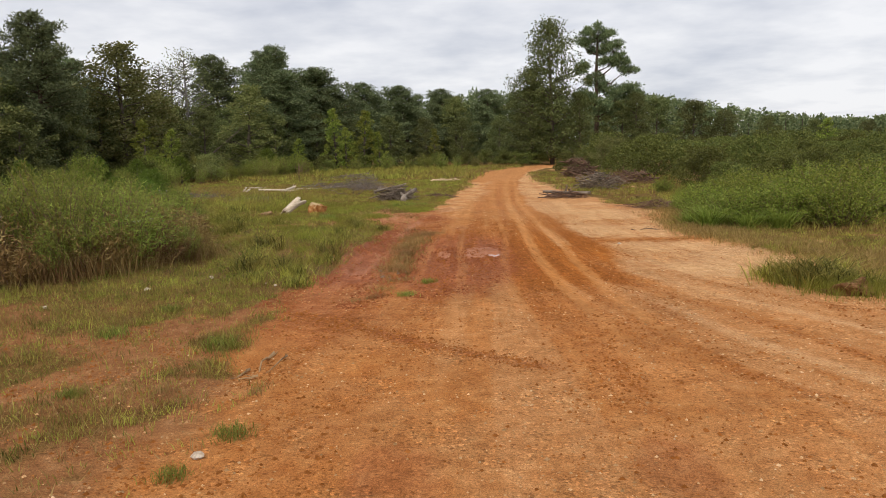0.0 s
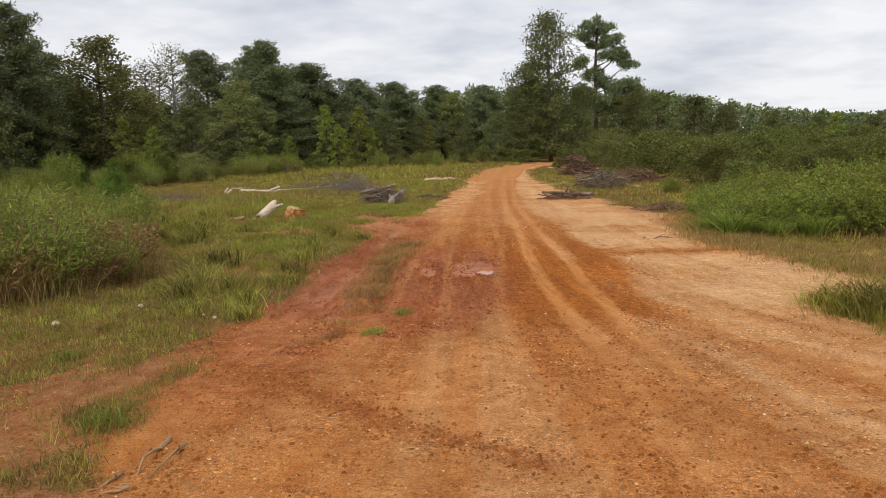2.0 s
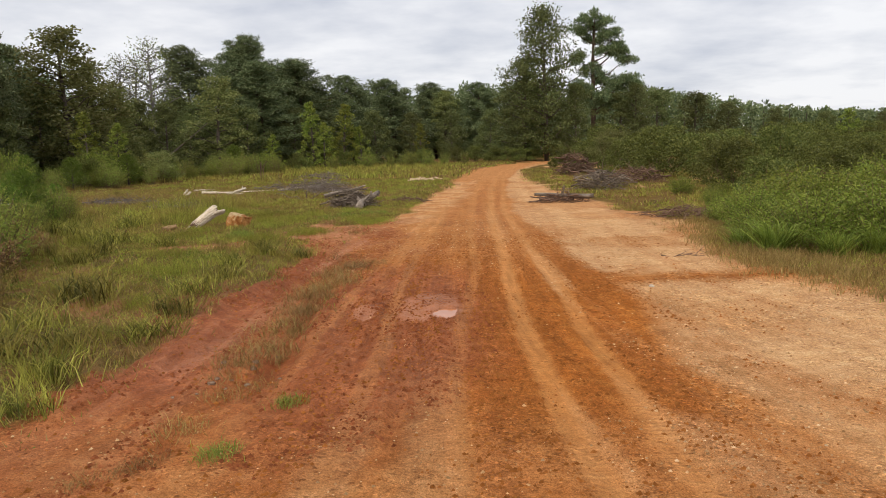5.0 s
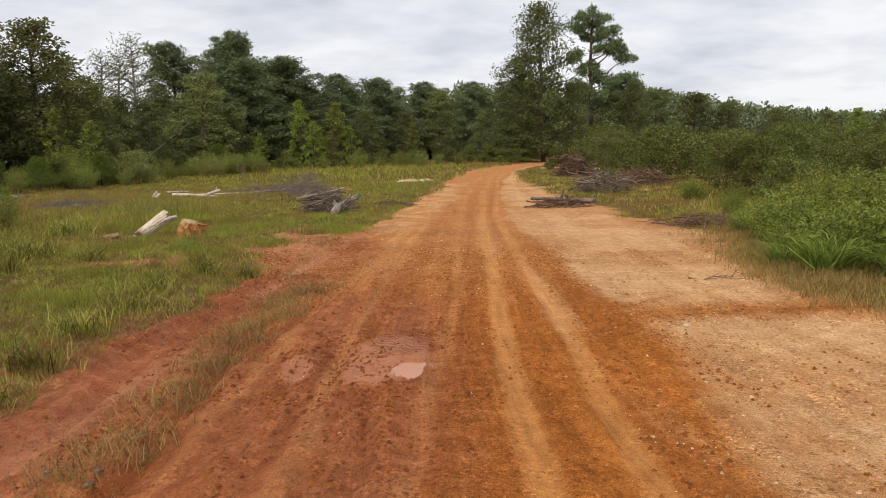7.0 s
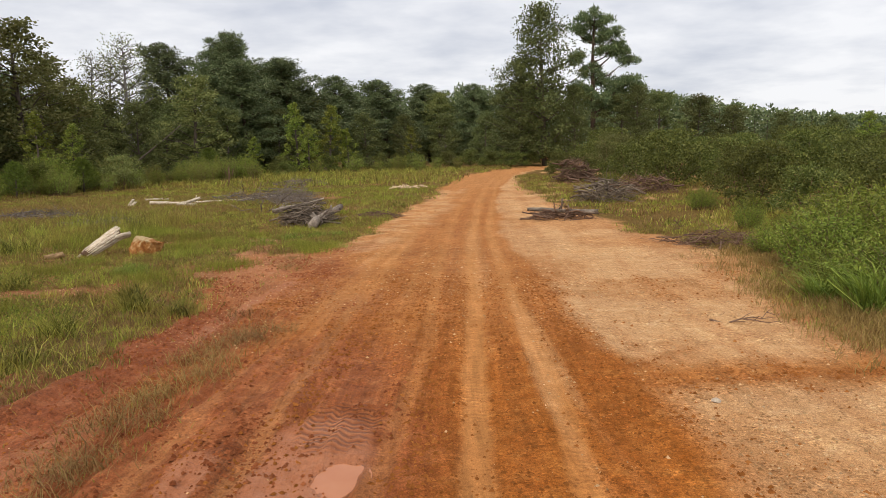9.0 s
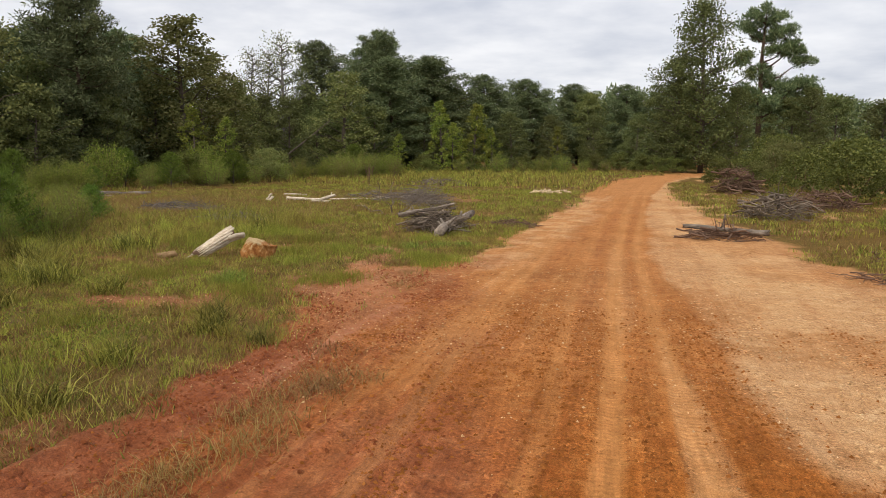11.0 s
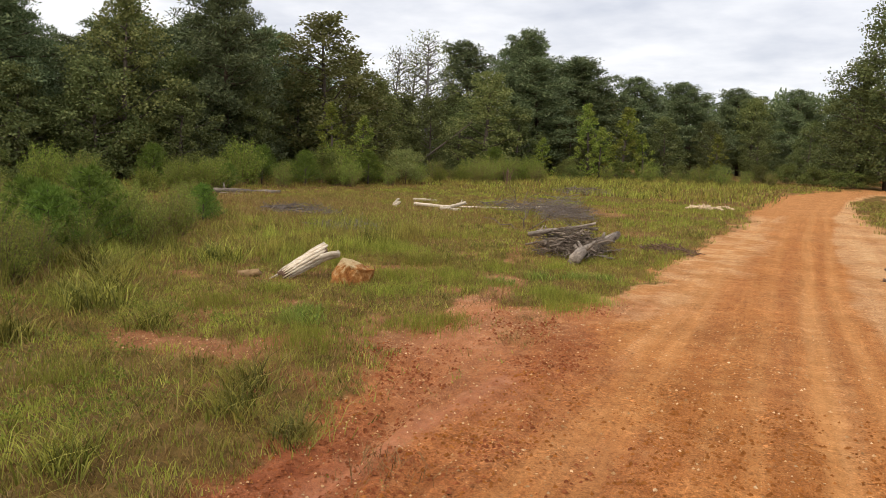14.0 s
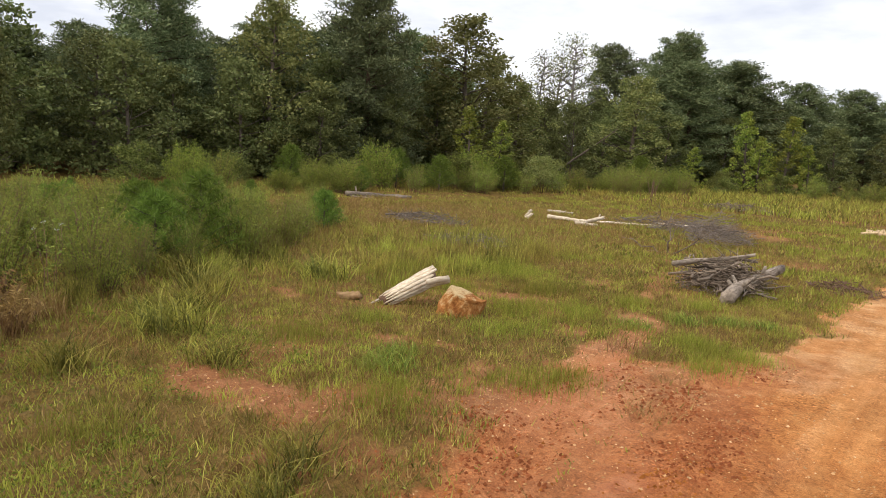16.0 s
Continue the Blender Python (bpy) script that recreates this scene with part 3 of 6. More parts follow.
def ground_masks(x, y):
    """How much grass, red clay, pale gravel, rut, silt and wet each place has, and its height."""
    n1, n2, n3, n4 = fbm(x * 0.55, y * 0.55, 3), fbm(x * 1.9, y * 1.9, 11), fbm(x * 0.13, y * 0.13, 23), fbm(x * 4.2, y * 4.2, 13, 3)
    wob = (n1 - 0.5) * 1.6 + (n2 - 0.5) * 0.7
    le, oe, re = along(y, LEFT_EDGE), along(y, ORANGE_EDGE), along(y, RIGHT_EDGE)
    # the near left is a worn side track with thin grass
    side = smooth(13.8, 11.6, y) * smooth(-8.0, -6.2, x + wob)
    loose = 0.9 - 0.6 * smooth(13, 15, y) * smooth(30, 26, y)
    lanes_bare = np.maximum(line_mask(x + wob * 0.3, y, (-2.95, 4.8), (-2.55, 8.4), 0.24), line_mask(x + wob * 0.4, y, (-4.75, 7.0), (-3.5, 12.0), 0.34))
    lane = fbm(x * 0.9 + y * 0.35, y * 0.7 - x * 0.3, 29)
    left = smooth(0.0, 0.45, le - x + wob * loose + 0.5 * (n4 - 0.5)) * (1 - side * np.clip(0.10 + 0.72 * smooth(0.44, 0.58, lane + 0.25 * (n4 - 0.5)) + 0.75 * smooth(0.3, 0.7, lanes_bare), 0, 0.92))
    right = smooth(-0.1, 0.6, x - re + wob * 0.8)
    grass = np.maximum(left, right)
    for cx, cy, rx, ry in BARE:
        grass = grass * (1 - 0.8 * smooth(0.3, 0.75, spot(x + wob * 0.9, y + wob * 0.8, cx, cy, rx, ry)) * smooth(0.30, 0.56, 0.55 * n2 + 0.5 * n4 + 0.2 * (n1 - 0.5)))
    # a bare way that leaves the road between the grass
    way = np.maximum(line_mask(x + wob * 0.4, y, (-2.9, 23.6), (-4.4, 26.6), 0.75), line_mask(x + wob * 0.3, y, (-4.5, 26.6), (-4.95, 29.8), 0.36))
    way = np.maximum(way, 0.5 * line_mask(x + wob * 0.4, y, (-4.95, 29.8), (-6.1, 33.4), 0.24))
    grass = grass * (1 - 0.9 * smooth(0.3, 0.8, way + 0.5 * (n2 - 0.5) + 0.6 * (n4 - 0.5)))
    # weeds along the crown between the left track and the road
    strip = line_mask(x, y, (-2.2, 13.0), (-2.1, 21.0), 0.28) * smooth(0.45, 0.6, n1)
    grass = np.maximum(grass, 0.16 * strip)
    grass = np.clip(grass - 0.5 * smooth(0.60, 0.72, n1) * smooth(-12, -6, x), 0, 1)
    pale = smooth(-0.05, 0.4, x - oe + wob * 0.3) * (0.62 + 0.38 * smooth(0.35, 0.6, n1)) * (0.5 + 0.5 * smooth(8, 14, y))
    pale = np.maximum(pale, 0.85 * smooth(22, 27, y) * smooth(2.2, 0.8, x - le + wob * 0.9) * (0.5 + 0.5 * smooth(0.35, 0.6, n2)) * smooth(62, 50, y))
    pale = np.maximum(pale, 0.35 * smooth(34, 60, y))
    pale = np.maximum(pale, 0.30 * smooth(18, 24, y) * (0.4 + n1))
    pale = np.maximum(pale, (0.05 + 0.30 * smooth(0.4, 0.65, n1)) * smooth(15, 8, y))
    pale = np.maximum(pale, 0.26 * side * (0.4 + n2))
    for cx, cy, rx, ry in BARE:
        pale = np.maximum(pale, 0.12 * smooth(0.1, 0.5, spot(x + wob, y + wob, cx, cy, rx, ry)))
    red = smooth(2.0, 0.2, x - le + wob * 0.5) * np.maximum(smooth(11, 14, y), 0.6 * smooth(8.0, 10.5, y)) * np.maximum(smooth(25, 21, y), 0.5 * smooth(31, 28, y))
    red = np.maximum(red, 0.85 * smooth(0.1, 0.6, spot(x + wob * 0.4, y, -1.2, 16.2, 1.5, 4.4)))
    red = np.maximum(red, 0.6 * smooth(0.2, 0.6, spot(x + wob * 0.4, y + wob, -3.5, 24.8, 1.5, 3.4)))
    red = np.maximum(red, 0.6 * line_mask(x + wob * 0.2, y, (-2.2, 17.5), (-2.1, 25.5), 0.5) * (0.5 + 0.6 * n1))
    red = np.maximum(red, 0.45 * line_mask(x + wob * 0.3, y, (-1.2, 17.0), (-1.2, 23.0), 0.6) * (0.4 + 0.8 * n1))
    red = np.maximum(red, 0.45 * smooth(0.2, 0.7, spot(x + wob * 0.3, y + wob * 0.5, -0.8, 5.3, 0.45, 0.8)) + 0.4 * smooth(0.3, 0.7, spot(x + wob * 0.3, y, 1.35, 5.6, 0.4, 0.7)))
    red = np.maximum(red, 0.3 * smooth(0.3, 0.7, left) * (x < 0) * smooth(0.4, 0.6, n3 + 0.2))
    red = np.maximum(red, 0.8 * line_mask(x + wob * 0.15, y, (-3.0, 10.6), (-0.9, 8.93), 0.14) * (0.25 + n2))
    red = np.maximum(red, 0.7 * line_mask(x + wob * 0.15, y, (-0.9, 8.93), (0.4, 8.1), 0.13) * (0.25 + n2))
    for cx, cy, rx, ry in BARE:
        red = np.maximum(red, 0.62 * smooth(0.2, 0.6, spot(x + wob * 0.6, y + wob * 0.6, cx, cy, rx, ry)))
    # wheel tracks that run together up the road
    c = centre(y)
    on_road = smooth(0.0, 0.4, x - le) * smooth(0.7, 0.0, x - re)
    rut, dark, tread = 0 * x, 0 * x, 0 * x
    worn = 0.55 + 0.7 * n1
    for knots, w, k, bite in TRACKS:
        m = np.exp(-(((x + 0.10 * (n2 - 0.5) - along(y, knots)) / w) ** 6)) * smooth(knots[0][0], knots[0][0] + 12, y + 3) * k * worn
        tread = np.maximum(tread, 0.45 * bite * m * smooth(0.35, 0.6, fbm(x * 2.0, y * 0.6, 43)))
        rut = np.maximum(rut, m)
    for knots, w, k in DARK_TRACKS:
        dark = np.maximum(dark, np.exp(-(((x - along(y, knots)) / w) ** 2)) * k)
    rut = np.clip(rut * on_road * (1 - 0.35 * smooth(16, 30, y)) * (0.4 + 0.6 * smooth(9, 16, y)), 0, 1)
    loose_clay = np.clip(dark * on_road * (0.35 + 1.1 * n1) * (1 - 0.85 * rut) * (0.42 + 0.58 * smooth(24, 15, y)) * smooth(58, 34, y) * smooth(7, 14, y) * smooth(-1.9, -1.5, x), 0, 1)
    red = np.clip(np.maximum(red, 0.35 * loose_clay * smooth(1.2, -0.2, x)), 0, 1)
    # bands of coarser and finer clay that run with the traffic
    wl, wr = along(y, TRACKS[1][0]), along(y, ((3, 5.0), (9, 3.4), (14.8, 1.75), (18, 1.3), (24, 0.95), (32, 0.7), (44, 0.5), (60, 0.6), (80, 2.2), (116, 15)))
    band = fbm((x - wl) / (wr - wl) * 5.0, y * 0.10, 95)
    lanes = on_road * smooth(70, 30, y)
    loose_clay = np.maximum(loose_clay, 0.5 * smooth(0.53, 0.68, band) * lanes * (0.5 + 0.5 * n2))
    pale = np.maximum(pale, 0.42 * smooth(0.46, 0.33, band) * lanes)
    for a, b in OLD_TRACKS:
        loose_clay = np.maximum(loose_clay, 0.62 * line_mask(x + wob * 0.10, y, a, b, 0.15) * (0.1 + n2 * 1.2))
    for a, b in PALE_TRACKS:
        pale = np.maximum(pale, 0.75 * line_mask(x + wob * 0.1, y, a, b, 0.26))
    pale = pale * (1 - 0.8 * line_mask(x, y, (2.4, 18.9), (5.8, 19.3), 0.5))
    silt = np.maximum(line_mask(x + wob * 0.15, y, (-3.0, 20.6), (-2.75, 24.2), 0.16) * 0.75, 0.9 * smooth(0.3, 0.6, spot(x + wob * 0.15, y + wob * 0.3, -1.34, 16.6, 0.20, 0.5)))
    silt = np.maximum(silt, 0.6 * line_mask(x + wob * 0.2, y, (-2.9, 14.2), (-2.6, 17.5), 0.25))
    silt = np.maximum(silt, 0.4 * smooth(0.55, 0.75, fbm((x - le) * 3.2, y * 0.5, 67)) * red * smooth(1.7, 0.9, x - le) * smooth(26, 23, y))
    silt = np.maximum(silt, 0.5 * line_mask(x + wob * 0.3, y, (-4.0, 25.2), (-4.6, 28.2), 0.3))
    silt = np.maximum(silt, smooth(0.3, 0.6, spot(x + wob * 0.2, y + wob * 0.3, -0.52, 17.0, 0.42, 0.95))) * (0.55 + 0.6 * n2)
    silt = np.maximum(silt, 0.28 * smooth(0.3, 0.7, way) * (0.3 + n2))
    for cx, cy, rx, ry in BARE:
        silt = np.maximum(silt, 0.12 * smooth(0.2, 0.6, spot(x + wob, y + wob, cx, cy, rx, ry)))
    dirt = smooth(0.15, 0.9, le - x + wob * 0.6) * (x < 0)
    pud = 0 * x
    for cx, cy, rx, ry in PUDDLES:
        pud = np.maximum(pud, spot(x + wob * 0.08, y + wob * 0.1, cx, cy, rx, ry))
    wet = np.clip(0.55 * red * smooth(0.5, -0.3, x) * smooth(11, 13, y) + silt * 0.5 + 0.8 * smooth(0.2, 0.5, pud), 0, 1)
    # height: gentle swells, ruts with squeezed rims, clods in the mud, a low bank on the left
    z = 0.35 * (fbm(x * 0.045, y * 0.045, 41) - 0.5) * smooth(8, 40, np.abs(x - c)) * 2
    z = z + 0.05 * smooth(0.2, 1.2, le - x) * smooth(12, 15, y)
    z = z + 0.05 * (n1 - 0.5) * np.clip(left + right, 0, 1)
    z = z - 0.022 * rut + 0.02 * (n2 - 0.5) * on_road
    z = z + 0.012 * loose_clay
    clod = fbm(x * 7.5, y * 7.5, 57, 3)
    furrow = fbm((x - le) * 6.5, y * 0.7, 63)
    z = z + 0.21 * red * (furrow - 0.5) * smooth(0.5, -0.5, x) * smooth(11, 13, y) * smooth(31, 26, y)
    tread = np.maximum(tread, 1.3 * smooth(0.25, 0.6, spot(x, y, -0.46, 17.5, 0.36, 0.55)))
    z = z + 0.035 * np.clip(red, 0, 1) * (clod - 0.5) * smooth(0.1, 0.6, red) + 0.03 * (clod - 0.5) * on_road * (1 - 0.6 * np.clip(rut, 0, 1))
    z = z - 0.075 * np.exp(-(((x - le - 0.35) / 0.16) ** 2)) * smooth(12, 14, y) * smooth(26, 23, y)
    z = z - 0.06 * np.exp(-(((x - le - 1.25) / 0.16) ** 2)) * smooth(12, 14, y) * smooth(21, 18, y)
    z = z - 0.055 * smooth(0.15, 0.75, pud)
    lane = (x - wl) / (wr - wl) * 2.6
    return grass, red, pale, np.clip(rut, 0, 1), np.clip(silt, 0, 1), wet, np.clip(loose_clay, 0, 1), np.clip(tread, 0, 1.5), lane, dirt, on_road * (1 - 0.6 * pale) * (0.35 + 0.65 * smooth(8, 16, y)) * (1 - 0.5 * smooth(18, 24, y)) * (0.4 + 1.1 * n1), z


def ground_height(x, y):
    return ground_masks(np.atleast_1d(np.asarray(x, float)), np.atleast_1d(np.asarray(y, float)))[-1]


def ladder(near, grow, far):
    """Coordinates at the given steps in the near stretch, ever wider beyond it."""
    up_, dn, s, t = [near[-1]], [near[0]], near[-1] - near[-2], near[1] - near[0]
    while up_[-1] < far or dn[-1] > -far:
        s, t = s * grow, t * grow
        up_.append(up_[-1] + s)
        dn.append(dn[-1] - t)
    return np.concatenate([dn[:0:-1], near, up_[1:]])


gx = ladder(np.concatenate([np.arange(-15, -5.2, 0.09), np.arange(-5.2, 4.4, 0.04), np.arange(4.4, 9, 0.09)]), 1.09, 1400)
gy = ladder(np.concatenate([np.arange(3, 26.5, 0.055), np.arange(26.5, 38, 0.09)]), 1.075, 1400)
X, Y = np.meshgrid(gx, gy)
masks = ground_masks(X.ravel(), Y.ravel())
corners = np.c_[X.ravel(), Y.ravel(), masks[-1]]
nx, ny = len(gx), len(gy)
cell = (np.arange(ny - 1)[:, None] * nx + np.arange(nx - 1)[None]).ravel()
faces = np.c_[cell, cell + 1, cell + nx + 1, cell + nx]
fx, fy = corners[faces[:, 0], 0] + 0.03, corners[faces[:, 0], 1] + 0.03
is_road = (fx > along(fy, LEFT_EDGE) - 0.05) & (fx < along(fy, ORANGE_EDGE) + 0.3) & (fy > -2) & (fy < 116)
for name, keep, label in (("ground", ~is_road, "sandy clay clearing with patchy grass"), ("road", is_road, "rutted orange clay dirt road with tyre tracks")):
    used, index = np.unique(faces[keep].ravel(), return_inverse=True)
    me = raw_mesh(name, corners[used], index.reshape(-1, 4), mat=M_GROUND, shade_smooth=True)
    for key, values in zip(("grass", "red", "pale", "rut", "silt", "wet", "loose", "tread", "lane", "dirt", "worn"), masks):
        me.attributes.new(key, "FLOAT", "POINT").data.foreach_set("value", values[used].astype(np.float32))
    tagged(new(name, me), label, name, kind="structure")

for cx, cy, rx, ry in PUDDLES:
    bm = bmesh.new()
    bmesh.ops.create_circle(bm, cap_ends=True, segments=48, radius=1.0)
    for v in bm.verts:
        a = math.atan2(v.co.y, v.co.x)
        s = 1.25 + 0.10 * math.sin(2 * a + 0.6) + 0.07 * math.sin(3 * a) + 0.05 * math.sin(7 * a + 1)
        v.co = Vector((v.co.x * rx * s, v.co.y * ry * s, 0))
    me = bpy.data.meshes.new("puddle")
    bm.to_mesh(me)
    bm.free()
    me.materials.append(M_WATER)
    ob = tagged(new("puddle", me), "shallow puddle of milky brown rainwater in the road", "puddle", kind="structure")
    ob.location = (cx, cy, float(ground_height(cx, cy)[0]) + 0.026)


# ---- grass ----
def scatter(rng, x0, x1, y0, y1, density, want):
    """Random places in a rectangle, kept by the chance that want(x, y) gives."""
    n = int((x1 - x0) * (y1 - y0) * density)
    x, y = rng.uniform(x0, x1, n), rng.uniform(y0, y1, n)
    keep = rng.uniform(0, 1, n) < want(x, y)
    x, y = x[keep], y[keep]
    return np.c_[x, y, ground_height(x, y) - 0.01]


def grass_chance(x, y):
    return ground_masks(x, y)[0] * smooth(0.30, 0.62, fbm(x * 0.8, y * 0.8, 71)) ** 0.7


def sward(name, label, seed, mat, cells, tall, lean, category="grass"):
    rng, chunks = np.random.default_rng(seed), []
    for x0, x1, y0, y1, density, per, h, w, spread in cells:
        p = scatter(rng, x0, x1, y0, y1, density, grass_chance if not tall else tall)
        if len(p):
            hh = 0.78 * h * (0.45 + 1.1 * fbm(p[:, 0] * 0.35, p[:, 1] * 0.35, seed)) * rng.uniform(0.6, 1.3, len(p))
            chunks.append(blades(rng, p, hh, lean, w, per, spread))
    v, q, t = join_parts(chunks)
    return tagged(new(name, raw_mesh(name, v, q, t, mat)), label, category, kind="stuff")


GREEN_CELLS = ((-10, -1, 4, 20, 70, 8, 0.16, 0.007, 0.05), (-10, -1, 20, 34, 62, 8, 0.155, 0.009, 0.06), (-26, -10, 10, 34, 26, 7, 0.26, 0.012, 0.08),
               (-30, 0, 34, 60, 20, 6, 0.19, 0.018, 0.12), (-45, 2, 60, 110, 5, 6, 0.35, 0.05, 0.3), (3, 10, 8, 32, 55, 8, 0.17, 0.010, 0.06),
               (1, 14, 32, 75, 14, 6, 0.24, 0.022, 0.12), (-34, -26, 8, 60, 10, 6, 0.4, 0.022, 0.15), (10, 18, 6, 32, 14, 6, 0.35, 0.016, 0.1))
GREEN_CELLS = tuple((a, b, c, d, e * (1.05 if w < 0.0095 else 0.8), f, h, w * (0.95 if w < 0.0095 else 1.3), s) for a, b, c, d, e, f, h, w, s in GREEN_CELLS)
sward("grass", "patchy green grass over sandy clay", 5, M_GRASS, GREEN_CELLS, None, 0.5)
DRY_CELLS = tuple((a, b, c, d, e * 0.42, f, h * 1.1, w, s) for a, b, c, d, e, f, h, w, s in GREEN_CELLS)
sward("dry_grass", "straw-coloured dry grass between the green", 6, M_DRY, DRY_CELLS, None, 0.65)


sward("fresh_grass", "bright yellow-green drifts of fine grass", 15, M_FRESH, ((-12, -2.5, 24, 37, 70, 8, 0.17, 0.008, 0.05), (-9.5, -3, 11.5, 24, 55, 8, 0.13, 0.006, 0.05), (-22, -3, 37, 58, 16, 7, 0.22, 0.018, 0.1), (5, 8.5, 26, 45, 22, 7, 0.18, 0.012, 0.08)), lambda x, y: ground_masks(x, y)[0] * smooth(0.50, 0.62, fbm(x * 0.45, y * 0.45, 131)), 0.4)


def turf():
    """Close cover of short blades and small leaves, thinning out over the bare clay."""
    rng, green, brown, leafy = np.random.default_rng(9), [], [], []
    for x0, x1, y0, y1, density, h, w in ((-11, -1, 4, 18, 620, 0.07, 0.012), (-11, -1, 18, 33, 560, 0.09, 0.015), (-18, -11, 14, 36, 280, 0.14, 0.022), (3.5, 8, 9, 24, 340, 0.08, 0.014), (-12, -1.5, 33, 45, 250, 0.12, 0.018), (-22, -12, 36, 50, 120, 0.16, 0.024)):
        def wish(x, y):
            g = ground_masks(x, y)[0]
            return np.clip(g * (0.35 + 0.65 * smooth(0.3, 0.6, fbm(x * 1.1, y * 1.1, 75))) + 0.05 * (x < -3) + 0.16 * smooth(0.05, 0.3, g), 0, 1)
        p = scatter(rng, x0, x1, y0, y1, density, wish)
        k = rng.uniform(0, 1, len(p)) < 0.36 + 0.35 * (fbm(p[:, 0] * 0.5, p[:, 1] * 0.5, 79) > 0.55)
        green.append(short_blades(rng, p[~k], h, w)), brown.append(short_blades(rng, p[k], h, w, 0.9))
        q = p[rng.uniform(0, 1, len(p)) < 0.09 * smooth(0.4, 0.65, fbm(p[:, 0] * 0.4, p[:, 1] * 0.4, 87)) * 2]
        if len(q):
            leafy.append(leaves(rng, q + [0, 0, 0.03], np.full(len(q), 0.04), 3, 0.022, 0.012, 0.0, 1.0))
    tagged(new("turf", raw_mesh("turf", *join_parts(green), M_GRASS)), "short olive green turf with bare gaps", "grass", kind="stuff")
    tagged(new("dry_turf", raw_mesh("dry_turf", *join_parts(brown), M_DRY)), "short straw-coloured turf", "grass", kind="stuff")
    tagged(new("ground_weeds", raw_mesh("ground_weeds", *join_parts(leafy), M_WEED)), "small broad-leaved weeds close to the soil", "weeds", kind="stuff")


turf()

sward("dry_field", "grey-brown dead grass round the cleared brush", 8, M_DRY, ((-24, -9, 32, 52, 46, 6, 0.24, 0.016, 0.1),), lambda x, y: 1.1 * spot(x, y, -16.5, 38.5, 4.5, 3.6) + 0.9 * spot(x, y, -12.0, 35.2, 2.4, 1.8) + 0.8 * spot(x, y, -12.5, 46.5, 4.0, 2.5) + 0.6 * spot(x, y, -21.5, 43.0, 3.0, 3.0), 0.8)


# ---- trees and shrubs ----
def plant(name, trunk, crown, bark, leaf, label, category="tree", group="", crown_name="crown", trunk_name="trunk"):
    """One plant: an empty at its foot with its wood and its leaves."""
    root = tagged(new(name), label, category, group)
    if trunk:
        child(trunk_name, raw_mesh(trunk_name, *join_parts(trunk), bark, True), root)
    child(crown_name, raw_mesh(crown_name, *join_parts(crown), leaf), root)
    return root


def tufts(rng, centres, radii, sub, count, length, width, droop=0.0, flat=0.8):
    """Foliage in two sizes of clump: small tufts over the outside of larger ones."""
    c, r = np.repeat(np.asarray(centres, float), sub, 0), np.repeat(np.asarray(radii, float), sub, 0)
    d = rng.normal(0, 1, c.shape)
    d /= np.linalg.norm(d, axis=1)[:, None]
    d[:, 2] = np.where(d[:, 2] < -0.35, -0.4 * d[:, 2], d[:, 2])
    return leaves(rng, c + d * r * rng.uniform(0.35, 0.85, (len(c), 1)), r * rng.uniform(0.34, 0.58, (len(c), 1)), count, length, width, droop, flat)


def pine_tree(seed, h, crown_low, spread, boughs=64, rounded=0.5, label="tall dark green pine with a ragged crown", needles=17):
    """A straight trunk with boughs that turn up at the end and carry tufts of long needles."""
    rng = np.random.default_rng(seed)
    lean = rng.normal(0, 0.02 * h, 2)
    pts = np.array([[0, 0, -0.2], [0.1, 0, 0.25 * h], [lean[0] * 0.5, lean[1] * 0.5, 0.6 * h], [lean[0], lean[1], 0.97 * h]])
    wood, cs, rs = [tube(pts, [0.013 * h, 0.011 * h, 0.007 * h, 0.0015 * h], 7)], [], []
    for k in range(boughs):
        f = (k + rng.uniform(0, 1)) / boughs
        z = h * (crown_low + (0.98 - crown_low) * f)
        reach = spread * h * (1 - f) ** rounded * (0.55 + 0.45 * min(1, f * 4)) * rng.uniform(0.55, 1.15)
        a = k * 2.4 + rng.uniform(-0.5, 0.5)
        base = np.array([np.interp(z, pts[:, 2], pts[:, 0]), np.interp(z, pts[:, 2], pts[:, 1]), z - 0.16 * reach])
        tip = base + [math.cos(a) * reach, math.sin(a) * reach, (0.10 + 0.30 * f) * reach]
        if reach > 0.6:
            wood.append(tube(bent(rng, base, tip, 0.05 * reach, 4), [0.004 * h, 0.003 * h, 0.002 * h, 0.001 * h], 4))
        n = 2 + int(reach / 0.9)
        for j in range(n):
            g = 1 - 0.85 * j / n
            side = rng.normal(0, 0.16 * reach) * (1 - 0.3 * g)
            c = base * (1 - g) + tip * g + [-math.sin(a) * side, math.cos(a) * side, 0.05 * reach * g]
            w = 0.056 * h * rng.uniform(0.7, 1.3) * (1 - 0.25 * f)
            cs.append(c), rs.append([w, w, 0.9 * w])
    crown = [tufts(rng, cs, rs, 8, needles, 0.30, 0.080, -0.3, 1.0)]
    return plant("pine_tree", wood, crown, M_PINE_BARK, M_PINE, label)


